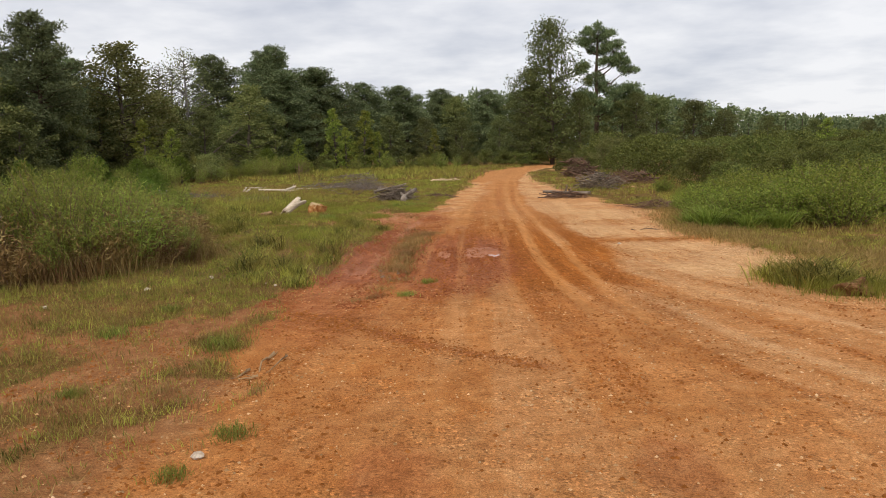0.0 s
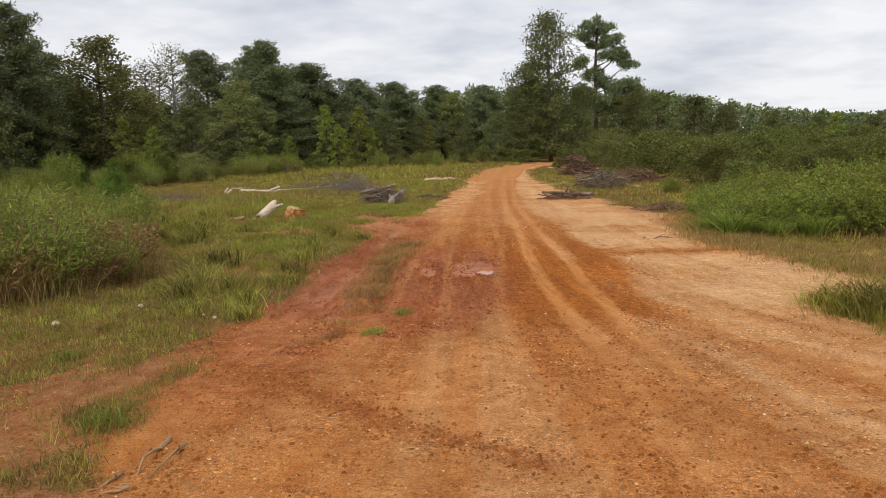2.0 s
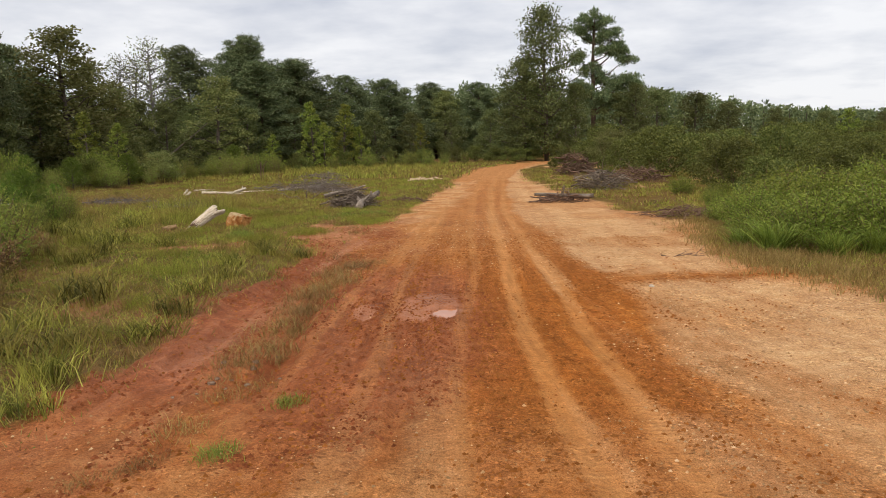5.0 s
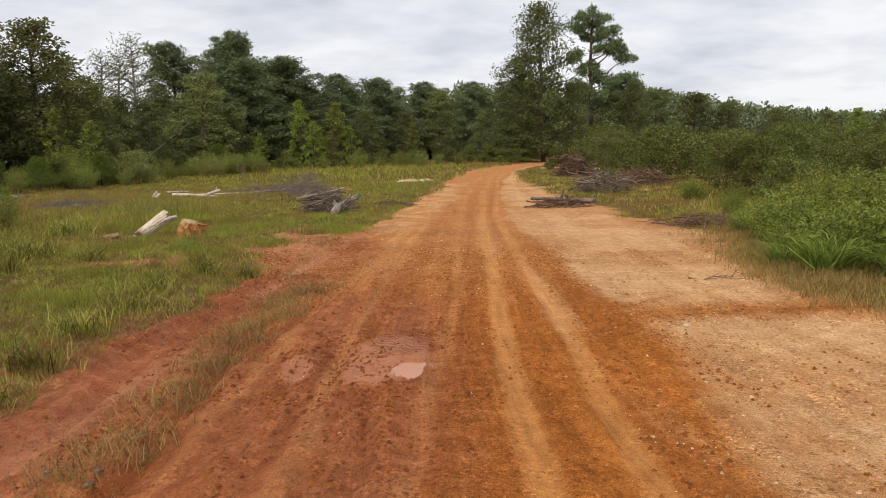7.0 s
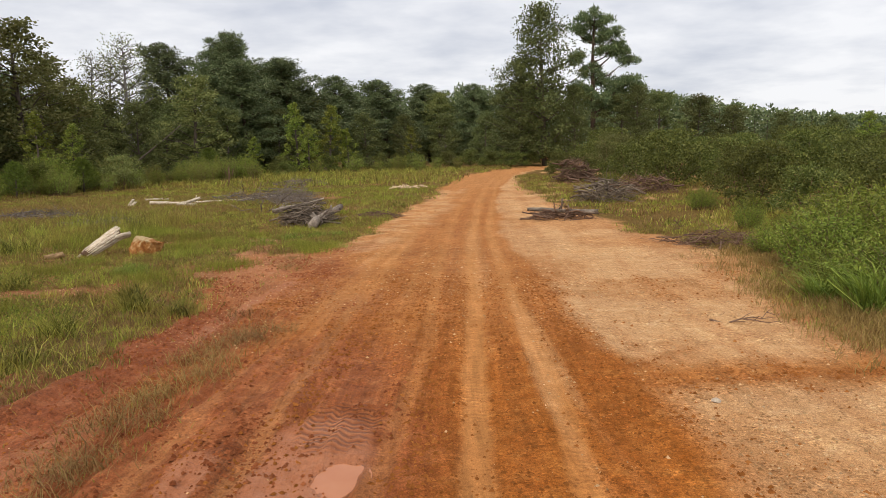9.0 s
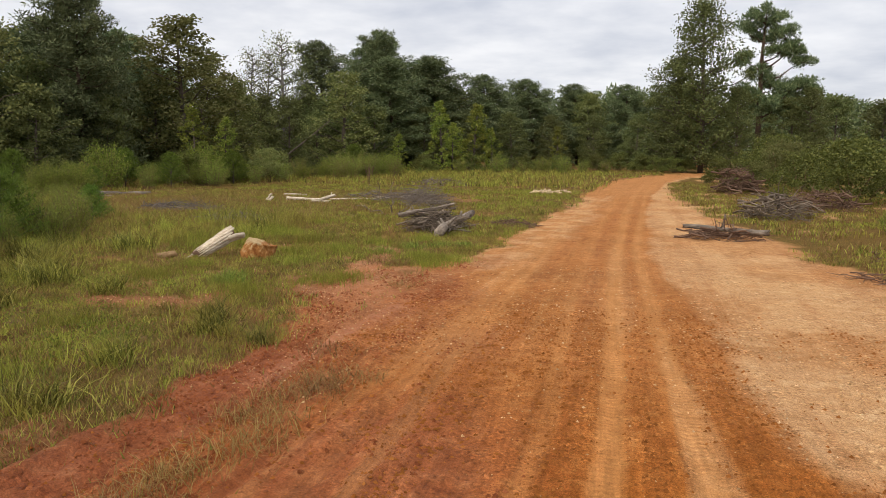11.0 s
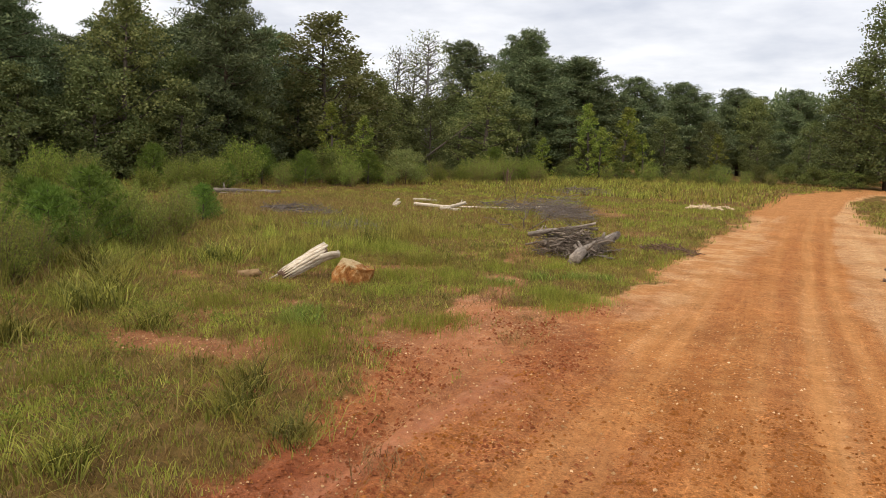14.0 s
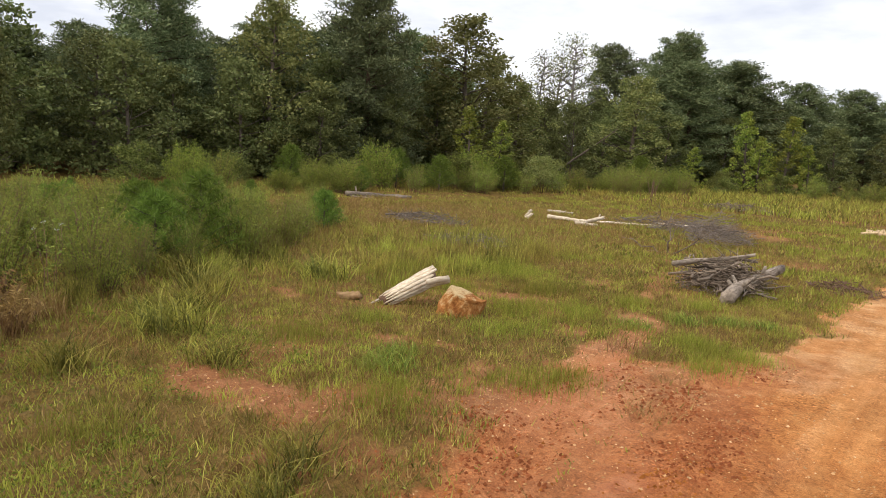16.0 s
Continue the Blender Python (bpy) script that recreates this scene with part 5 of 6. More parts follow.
for k in range(46):
    f = thick.uniform(0, 1)
    back = thick.uniform(0.2, 1) * 7.5
    spots.append((-10.6 - 6.2 * f - back * 0.85, 22.6 + 10.5 * f - back * 0.25, thick.uniform(1.15, 1.75) * (0.8 + 0.05 * back)))
for k in range(34):
    f = k / 33
    x, y, h = -28.2 + 6.5 * f**2 + thick.uniform(-1.6, 1.6), 36 + 42 * f + thick.uniform(-1, 1), thick.uniform(0.9, 2.5)
    if k % 3 == 0:
        spots.append((x, y, h))
    else:
        set_down(fern_a if k % 3 == 1 else fern_b, x, y, thick.uniform(0, 360), h / 1.7 * 0.8, thick.uniform(1.15, 1.8))
spots += [(-12.4, 26.4, 1.15), (-12.9, 28.1, 1.2), (-12.0, 25.2, 1.1), (-13.8, 29.8, 1.25), (-14.9, 31.4, 1.2), (-11.4, 24.2, 1.1), (-13.4, 27.0, 1.4), (-14.6, 29.0, 1.5), (-15.8, 31.9, 1.3), (-12.9, 24.8, 1.4)]
spots += [(-8.3, 13.7, 2.0), (-9.0, 14.4, 2.15), (-9.8, 13.6, 2.2), (-7.8, 14.5, 1.75), (-10.4, 14.8, 2.25), (-11.0, 13.2, 2.2), (-8.9, 15.4, 2.05), (-12.0, 13.6, 2.2), (-9.4, 16.2, 1.9), (-7.6, 14.9, 1.35), (-8.6, 14.8, 1.75), (-9.4, 15.7, 1.85), (-9.9, 14.5, 1.8), (-8.2, 16.6, 1.45), (-10.7, 15.4, 1.95), (-11.2, 14.0, 1.8), (-7.7, 17.3, 1.1), (-9.7, 18.9, 1.6), (-12.6, 14.1, 1.9), (-8.4, 13.5, 1.1), (-13.6, 13.6, 1.9), (-7.0, 15.6, 0.9)]
spots = [(x, y, thicket_height(x, y, h)) for x, y, h in spots]
grove(fennel_a, 1.8, spots[0::2])
grove(fennel_b, 1.5, spots[1::2])
dead_a = frond_bush(27, 1.25, 1.7, M_DEAD, "tangle of browned weeds and dead stalks", "dead_weeds", 80, 11, 0.13, 0.028, "weeds", 0.2)
dead_b = frond_bush(28, 1.1, 1.5, M_DRY, "clump of straw-coloured dead weeds", "dead_weeds", 60, 11, 0.14, 0.022, "weeds")
grove(dead_a, 1.25, [(-8.1, 14.1, 1.2), (-9.5, 13.4, 1.3), (-8.0, 15.9, 1.3), (-9.2, 14.9, 1.4), (-11.2, 13.4, 1.3), (-7.4, 16.8, 0.95), (-8.9, 16.9, 1.35), (-12.8, 13.0, 1.35), (-8.3, 18.6, 0.9), (-10.6, 22.0, 0.9), (-10.4, 12.5, 1.0), (-12.0, 12.0, 1.0), (-14.2, 12.4, 1.3), (-7.2, 15.0, 0.85)])
grove(dead_b, 1.1, [(-8.9, 13.0, 0.95), (-7.6, 14.4, 1.05), (-7.3, 15.6, 0.85), (-10.4, 13.2, 1.15), (-7.2, 17.2, 0.7), (-9.4, 21.6, 0.8), (-11.6, 12.8, 1.2), (-10.2, 21.4, 0.9), (-9.9, 22.3, 0.8), (-13.4, 25.6, 0.9)])
pine_y = young_pine(29, 1.9, 2.0)
young = [(-13.3, 27.3, 1.8), (-12.9, 26.1, 1.5), (-14.3, 26.6, 1.6), (-15.4, 27.6, 1.9), (-16.0, 33.2, 1.2), (-16.6, 33.9, 1.0), (-17.8, 29.4, 1.9), (-17.2, 26.2, 1.7), (-19.4, 27.6, 1.9), (-21.6, 30.4, 1.6), (-23.8, 33.0, 1.6), (-18.2, 24.6, 1.6), (-25.0, 37.6, 1.7), (-28.0, 34.2, 2.1), (-29.5, 43.5, 2.3), (-26.6, 52.0, 2.2), (-27.6, 59.0, 2.2), (-23.0, 24.0, 1.7), (-29, 51, 2.4), (-26.4, 45.4, 1.4), (-25.8, 57.5, 2.3), (-24.8, 76, 3.0), (-30.5, 33, 2.4)]
grove(pine_y, 1.9, [(x, y, h if k < 3 else thicket_height(x, y, h)) for k, (x, y, h) in enumerate(young)])


def grass_tuft(seed, h, w, mat, label, count=90, name="grass_tuft", lean=0.8, blade=0.010):
    r = np.random.default_rng(seed)
    p = np.c_[r.normal(0, w * 0.3, (count, 2)), np.full(count, -0.01)]
    root = tagged(new(name), label, "grass tuft", "grass tufts beside the road")
    child("foliage", raw_mesh("foliage", *blades(r, p, np.full(count, h), lean, blade), mat), root)["kind"] = "stuff"
    return root


browned = grass_tuft(44, 1.2, 1.5, M_DEAD, "tall clump of browned grass stalks", 420, "dead_grass_clump", 0.45, 0.016)
greener = grass_tuft(45, 1.25, 1.4, M_GRASS, "tall clump of green grass and seed stalks", 420, "tall_grass_clump", 0.45, 0.016)
grove(browned, 1.65, [(-7.9, 13.8, 1.15), (-7.2, 14.6, 1.05), (-8.8, 13.1, 1.2), (-6.9, 15.6, 1.0), (-7.0, 16.6, 0.9), (-8.3, 13.3, 1.2), (-9.4, 12.8, 1.3), (-7.5, 14.1, 1.1), (-6.6, 16.1, 0.85), (-10.0, 12.6, 1.25), (-11.4, 12.3, 1.25), (-8.4, 14.6, 1.4), (-13.0, 12.2, 1.25), (-9.6, 22.0, 1.0), (-10.4, 22.9, 0.9), (-7.8, 15.6, 1.3), (-12.6, 25.4, 0.9)])
grove(greener, 1.65, [(-7.4, 15.2, 1.15), (-6.7, 16.2, 0.8), (-7.3, 17.4, 0.9), (-10.6, 12.9, 1.35), (-12.2, 12.6, 1.35), (-8.0, 18.6, 0.9), (-9.2, 20.2, 0.9), (-10.2, 21.4, 1.0), (-10.9, 23.6, 0.95), (-11.8, 24.6, 1.0), (-8.9, 21.6, 0.7), (-13.4, 26.2, 1.0), (-9.9, 24.2, 0.7), (-11.6, 26.6, 0.7), (-14.4, 30.6, 0.8)])
tuft_a = grass_tuft(41, 0.22, 0.5, M_WEED, "low tuft of fresh green grass", 220)
tuft_b = grass_tuft(42, 0.34, 0.5, M_GRASS, "spiky grass tuft with arching blades", 200)
fresh = grass_tuft(46, 0.30, 0.9, M_FRESH, "bright yellow-green patch of fine grass", 520, "grass_tuft", 0.35, 0.006)
grove(fresh, 0.30, [(-5.15, 23.9, 0.26), (-4.6, 25.65, 0.26), (-4.4, 26.2, 0.22), (-6.6, 28.6, 0.3), (-5.9, 29.3, 0.28), (-7.2, 30.4, 0.34), (-8.6, 31.6, 0.36), (-9.2, 32.4, 0.36), (-3.6, 28.6, 0.26), (-3.1, 28.9, 0.22), (-3.4, 28.0, 0.24), (-3.9, 28.9, 0.26), (-8.3, 29.2, 0.3), (-7.7, 26.4, 0.26), (-6.2, 27.2, 0.24), (-5.6, 30.8, 0.28), (-4.6, 31.6, 0.25), (-10.2, 30.0, 0.36), (-9.0, 28.6, 0.3), (-6.4, 21.6, 0.28), (-5.3, 19.4, 0.26), (4.75, 13.2, 0.26), (5.0, 12.7, 0.3), (5.3, 12.3, 0.34), (5.1, 12.1, 0.3), (5.5, 12.0, 0.32), (5.6, 12.5, 0.26), (4.9, 12.95, 0.28), (-4.7, 17.0, 0.24), (-4.2, 14.2, 0.22), (-6.1, 19.8, 0.28), (-7.6, 24.9, 0.26)], 1.1)
spray = grass_tuft(48, 1.0, 0.5, M_FERN, "clump of long arching bright green blades", 260, "arching_clump", 1.25, 0.022)
grove(spray, 1.0, [(5.75, 21.75, 0.85), (6.6, 21.2, 0.8), (5.35, 22.5, 0.6), (7.5, 21.3, 0.9)])
tuft_c = grass_tuft(43, 0.24, 0.6, M_DRY, "dry brown grass tuft on red mud", 110, "grass_tuft", 1.1, 0.007)
grove(tuft_a, 0.22, [(-3.4, 8.8, 0.2), (-5.0, 10.9, 0.16), (-2.25, 6.1, 0.14), (-5.1, 9.4, 0.18), (-2.4, 5.3, 0.12), (-6.0, 24.8, 0.26), (-6.2, 25.3, 0.24), (-1.6, 12.0, 0.13), (-1.35, 13.0, 0.12), (-4.9, 29.2, 0.25), (-3.9, 30.6, 0.25), (-4.5, 30.2, 0.25), (-3.5, 31.0, 0.2), (-6.6, 8.2, 0.18), (-7.2, 9.6, 0.2), (-4.2, 7.0, 0.12)])
grove(tuft_b, 0.34, [(-4.7, 22.3, 0.36), (-4.4, 21.8, 0.3), (-7.4, 23.6, 0.34), (-8.2, 22.2, 0.4), (-8.8, 23.8, 0.5), (-7.9, 20.9, 0.45), (-9.6, 24.6, 0.5), (5.0, 12.8, 0.55), (5.2, 12.55, 0.4), (5.6, 12.7, 0.4), (4.7, 13.3, 0.35), (4.85, 13.0, 0.45), (4.62, 12.9, 0.28), (5.35, 12.4, 0.34), (4.95, 13.4, 0.5), (4.9, 12.5, 0.26), (5.9, 12.2, 0.28), (4.5, 13.6, 0.25), (-3.6, 21.7, 0.28), (-10.6, 25.6, 0.55), (-10.4, 28.0, 0.5), (-11.8, 26.0, 0.6), (5.6, 13.6, 0.42), (-3.9, 13.6, 0.34), (-4.3, 14.6, 0.4), (-3.8, 15.3, 0.36), (-4.0, 16.5, 0.38), (-4.5, 13.1, 0.3), (-4.9, 14.2, 0.4), (-3.6, 12.8, 0.26), (-4.2, 17.6, 0.36), (-5.3, 15.4, 0.45), (-4.3, 19.0, 0.4), (-4.6, 20.3, 0.36), (-5.6, 17.2, 0.5)])
strip = random.Random(47)
strip_tufts = [(float(np.interp(y, [14.5, 17.2, 19, 20.2], [-2.05, -2.18, -2.3, -2.15])) + strip.gauss(0, 0.13), y + strip.uniform(-0.2, 0.2), strip.uniform(0.15, 0.28)) for y in np.arange(14.4, 20.8, 0.24)]
strip_tufts += [(strip.gauss(-2.2, 0.18), strip.uniform(11.5, 14.2), strip.uniform(0.12, 0.2)) for k in range(7)]
grove(tuft_c, 0.24, strip_tufts + [(-2.5, 19.9, 0.24), (-2.0, 20.7, 0.22), (-2.1, 15.7, 0.2), (-2.2, 14.7, 0.2), (-2.4, 17.9, 0.22), (-2.2, 14.1, 0.24), (-2.7, 21.6, 0.26), (-4.0, 28.0, 0.22), (-3.6, 27.2, 0.18), (-2.3, 16.7, 0.2), (-4.4, 27.9, 0.3), (-3.3, 25.8, 0.2), (-2.0, 13.2, 0.18)])


def tall_wish(x, y):
    return (x < -9) * smooth(0.42, 0.62, fbm(x * 0.3, y * 0.3, 83)) + (x > 6.6) * 0.6 + (y > 60) * 0.5


sward("verge_grass", "straw-coloured dead grass along the gravel's edge", 12, M_DRY, ((4.3, 9.5, 8, 28, 95, 8, 0.24, 0.009, 0.07),), lambda x, y: np.exp(-(((x - along(y, RIGHT_EDGE) - 0.9) / 0.9) ** 2)) * 0.9, 0.7)
sward("tall_grass", "knee-high green grass in drifts", 7, M_GRASS, ((-24, -7.2, 12, 36, 16, 10, 0.62, 0.011, 0.12), (6.4, 12, 20, 34, 16, 9, 0.5, 0.011, 0.1), (-30, -4, 60, 100, 1.6, 10, 0.7, 0.05, 0.4)), tall_wish, 0.45)


# ---- logs, brush, stones ----
def log_mesh(name, length, r0, r1, seed, mat, sides=12, bend=0.04, knots=3):
    """A log along x with broken ends, swellings and stubs of side branches."""
    r = np.random.default_rng(seed)
    n = 11
    xs = np.linspace(-0.5, 0.5, n) * length
    pts = np.c_[xs, bend * length * np.sin(np.linspace(0, 3, n)), 0.3 * bend * length * np.cos(np.linspace(0, 4, n))]
    v, q, t = tube(pts, np.linspace(r0, r1, n) * r.uniform(0.9, 1.1, n), sides)
    v[: n * sides] += r.normal(0, 0.09 * r0, (n * sides, 3))
    v[:sides, 0] += r.normal(0, 0.25 * r0, sides)
    v[(n - 1) * sides : n * sides, 0] += r.normal(0, 0.35 * r0, sides)
    chunks = [(v, q, t)]
    for k in range(knots):
        f = r.uniform(0.15, 0.85)
        b = np.array([np.interp(f, np.linspace(0, 1, n), pts[:, j]) for j in range(3)])
        a = r.uniform(0, 6.28)
        e = b + np.array([r.uniform(-0.5, 1), math.cos(a), abs(math.sin(a))]) * r0 * r.uniform(1.8, 3)
        chunks.append(tube([b, (b + e) / 2, e], [0.42 * r0, 0.35 * r0, 0.22 * r0], 6))
    return raw_mesh(name, *join_parts(chunks), mat, True)


def place_along(ob, a, b, roll=0.0):
    """Lays a piece that was built along x from a to b."""
    a, b = Vector(a), Vector(b)
    ob.matrix_basis = Matrix.Translation((a + b) / 2) @ (b - a).to_track_quat("X", "Z").to_matrix().to_4x4() @ pose(0, 0, 0, roll)
    return ob


def thing_log(name, a, b, r0, r1, seed, mat, label, category="log"):
    a, b = Vector(a), Vector(b)
    return place_along(tagged(new(name, log_mesh(name, (b - a).length, r0, r1, seed, mat, knots=1)), label, category), a, b)


def branch_mesh(seed, length, r0, mat, forks=3):
    """A crooked dead branch along x with forks."""
    r = np.random.default_rng(seed)
    line = bent(r, [-0.5 * length, 0, 0], [0.5 * length, 0, 0], 0.05 * length, 6)
    chunks = [tube(line, np.linspace(r0, 0.25 * r0, 6), 5)]
    for k in range(forks):
        b = line[1 + k % 4]
        e = b + np.array([r.uniform(0.15, 0.4), r.uniform(-0.3, 0.3), r.uniform(-0.12, 0.25)]) * length
        chunks.append(tube(bent(r, b, e, 0.02 * length, 4), np.linspace(0.5, 0.12, 4) * r0, 4))
    return raw_mesh("branch", *join_parts(chunks), mat, True)


BRANCHES = {m.name: [branch_mesh(100 + k, 1.0, 0.026, m) for k in range(6)] for m in (M_GREY, M_BROWN, M_WHITE, M_TWIG)}


def twig_chunks(r, n, rx, ry, h, length, rad):
    """Fine twigs strewn through a low heap."""
    out = []
    for k in range(n):
        a, f = r.uniform(0, 6.28), math.sqrt(r.uniform(0, 1))
        c = np.array([math.cos(a) * rx * f, math.sin(a) * ry * f, max(0.02, h * (1 - f * f) * r.uniform(0.02, 1.1) ** 0.7)])
        d = r.normal(0, 1, 3) * [1, 1, 0.35]
        d *= length * r.uniform(0.4, 1.2) / np.linalg.norm(d)
        p = bent(r, c - d / 2, c + d / 2, 0.03 * length, 3)
        p[:, 2] = np.maximum(p[:, 2], 0.0)
        out.append(tube(p, [rad, rad * 0.8, rad * 0.3], 3, False))
    return out


def brush_pile(x, y, rx, ry, h, mat, seed, label, branches=24, twigs=160, length=1.1, thick=0.7, twig=0.006):
    """A heap of dead wood: branches one by one and the fine twigs between them."""
    r = np.random.default_rng(seed)
    root = tagged(new("brush_pile"), label, "brush pile")
    root.location = (x, y, float(ground_height(x, y)[0]))
    child("brushwood", raw_mesh("brushwood", *join_parts(twig_chunks(r, twigs, rx, ry, h, length * 0.8, twig)), mat), root)["kind"] = "stuff"
    for k in range(branches):
        a, f = r.uniform(0, 6.28), math.sqrt(r.uniform(0, 1)) * 0.85
        ob = child("branch", BRANCHES[mat.name][k % 6], root)
        s = length * r.uniform(0.6, 1.4)
        z = 0.03 + h * (1 - f * f) * r.uniform(0.05, 1.0) ** 0.7
        ob.matrix_basis = pose(math.cos(a) * rx * f, math.sin(a) * ry * f, z, r.uniform(0, 360), r.uniform(-14, 14), r.uniform(0, 360)) @ Matrix.Diagonal((s, s * thick, s * thick, 1))
    return root


pile = brush_pile(-5.1, 34.2, 0.85, 1.1, 0.62, M_GREY, 51, "heap of grey dead branches and a log on grass", 60, 420, 1.05, 0.95, 0.008)
limb = child("log", log_mesh("log", 3.1, 0.13, 0.085, 52, M_LOG, 14, 0.05, 4), pile, "thick grey barked log leaning on the heap")
place_along(limb, (0.62, -1.75, 0.10), (0.80, 1.2, 0.44))
limb = child("log", log_mesh("log", 1.7, 0.055, 0.035, 53, M_LOG, 8, 0.10, 4), pile, "grey branch laid across the heap")
place_along(limb, (-0.9, -0.9, 0.40), (0.6, 0.3, 0.82))
brush_pile(-3.3, 36.6, 0.9, 0.7, 0.14, M_BROWN, 54, "flat scatter of brown bark and twigs", 12, 120, 0.6, 0.9, 0.011)
brush_pile(-11.0, 46.6, 2.5, 1.4, 0.34, M_TWIG, 55, "long grey heap of dry brushwood in grass", 16, 220, 1.0, 0.7, 0.008)
brush_pile(-8.0, 43.2, 1.0, 1.2, 1.0, M_TWIG, 56, "standing tangle of thin grey twigs over grass", 14, 300, 1.1, 0.5, 0.008)
brush_pile(-9.6, 45.2, 1.6, 1.0, 0.6, M_TWIG, 57, "low tangle of thin grey twigs over grass", 12, 180, 1.2, 0.55, 0.008)
brush_pile(-16.2, 38.0, 1.7, 1.1, 0.22, M_TWIG, 58, "flattened grey brushwood on dry grass", 16, 300, 1.1, 0.7, 0.010)
brush_pile(-12.1, 34.9, 1.3, 1.0, 0.20, M_TWIG, 59, "low scatter of grey twigs", 12, 240, 0.9, 0.7, 0.009)
brush_pile(-13.0, 62.5, 2.2, 0.8, 0.4, M_GREY, 60, "far heap of pale grey sticks", 16, 160, 1.2, 1.0, 0.016)
brush_pile(-19.5, 98.0, 1.5, 1.0, 0.9, M_GREY, 61, "grey brush heap before the trees", 12, 160, 1.6, 1.2, 0.03)
brush_pile(5.2, 43.0, 1.3, 1.2, 0.9, M_GREY, 62, "tall heap of grey branches beside the road", 30, 150, 1.5, 1.0, 0.012)
brush_pile(7.6, 47.4, 1.7, 1.2, 0.9, M_BROWN, 63, "broad heap of brown brushwood", 30, 170, 1.4, 1.1, 0.014)
brush_pile(5.7, 60.0, 1.3, 1.2, 1.6, M_BROWN, 64, "high heap of reddish brown brushwood", 36, 180, 1.6, 1.4, 0.02)
brush_pile(5.75, 28.4, 0.8, 0.7, 0.42, M_BROWN, 65, "heap of brown twigs at the gravel's edge", 12, 150, 0.8, 0.8, 0.008)
brush_pile(4.9, 28.9, 0.7, 0.4, 0.08, M_BROWN, 66, "few brown sticks lying on gravel", 6, 30, 0.7)
brush_pile(5.35, 30.9, 0.2, 0.2, 0.30, M_BROWN, 67, "short crooked stick standing in grass", 3, 4, 0.6)
brush_pile(2.8, 35.4, 1.2, 0.8, 0.26, M_BROWN, 68, "scatter of bark and sticks round the log", 26, 90, 1.0, 0.9, 0.011)


def dead_branch(x, y, limbs, label):
    """A bare forked branch standing out of the grass."""
    root = tagged(new("dead_branch"), label, "branch")
    root.location = (x, y, float(ground_height(x, y)[0]) - 0.05)
    for k, tip in enumerate(limbs):
        place_along(child("limb", branch_mesh(140 + k, Vector(tip).length, 0.024 if k else 0.032, M_GREY, 3), root), (0, 0, 0), tip)
    return root


dead_branch(-8.0, 38.7, ((0.05, 0, 1.25), (1.25, 0.3, 0.85), (-1.3, -0.2, 0.35)), "upright grey dead branch with bare twigs")
dead_branch(-12.4, 49.0, ((1.9, -2.2, 0.5), (0.3, -0.6, 1.0), (2.6, -2.4, 0.25)), "long grey dead branch lying through the grass")
for x, y, h in ((3.4, 105.0, 2.2), (5.0, 106.3, 2.0), (1.6, 104.4, 2.3), (12.6, 104.6, 2.6), (14.8, 105.2, 2.8), (0.0, 106.5, 2.4)):
    set_down(dark_b, x, y, rng.uniform(0, 360), h / 2.4)
dead_branch(5.35, 43.4, ((0.1, 0.0, 1.6), (0.8, 0.2, 1.2)), "bare upright branch in a brush heap")

thing_log("fallen_log", (1.75, 36.1, 0.22), (3.85, 35.0, 0.24), 0.06, 0.085, 71, M_LOG, "weathered grey log lying on pale gravel")
thing_log("fallen_log", (1.9, 35.7, 0.07), (3.2, 35.5, 0.08), 0.05, 0.04, 72, M_BROWN, "thin brown log beside a thicker one")
thing_log("stump_post", (2.95, 37.6, -0.1), (3.0, 37.6, 0.48), 0.04, 0.03, 73, M_GREY, "thin upright broken stub among sticks", "stump")
thing_log("fallen_log", (-25.0, 43.0, 0.14), (-23.1, 45.4, 0.14), 0.13, 0.11, 74, M_LOG, "old brown log lying in dry grass")
thing_log("fallen_log", (-24.3, 42.6, 0.08), (-23.6, 43.4, 0.08), 0.07, 0.06, 75, M_LOG, "short piece of log beside a longer one")
for k, (a, b, r0) in enumerate((((-15.0, 44.2, 0.13), (-13.2, 44.5, 0.12), 0.085), ((-15.9, 44.0, 0.05), (-15.7, 44.1, 0.34), 0.06), ((-15.5, 43.4, 0.05), (-15.3, 43.5, 0.26), 0.07), ((-13.3, 43.9, 0.1), (-12.8, 44.6, 0.34), 0.08), ((-13.4, 43.5, 0.09), (-12.6, 43.7, 0.09), 0.08), ((-16.6, 47.0, 0.1), (-15.6, 47.4, 0.1), 0.09), ((-13.2, 44.9, 0.07), (-10.9, 46.5, 0.16), 0.045), ((-12.0, 47.4, 0.05), (-9.8, 46.2, 0.3), 0.04))):
    thing_log("bleached_log", a, b, r0, r0 * 0.8, 80 + k, M_WHITE, "bleached bare log on the grass" if k in (0, 5, 6, 7) else "short stub of bleached wood", "log")


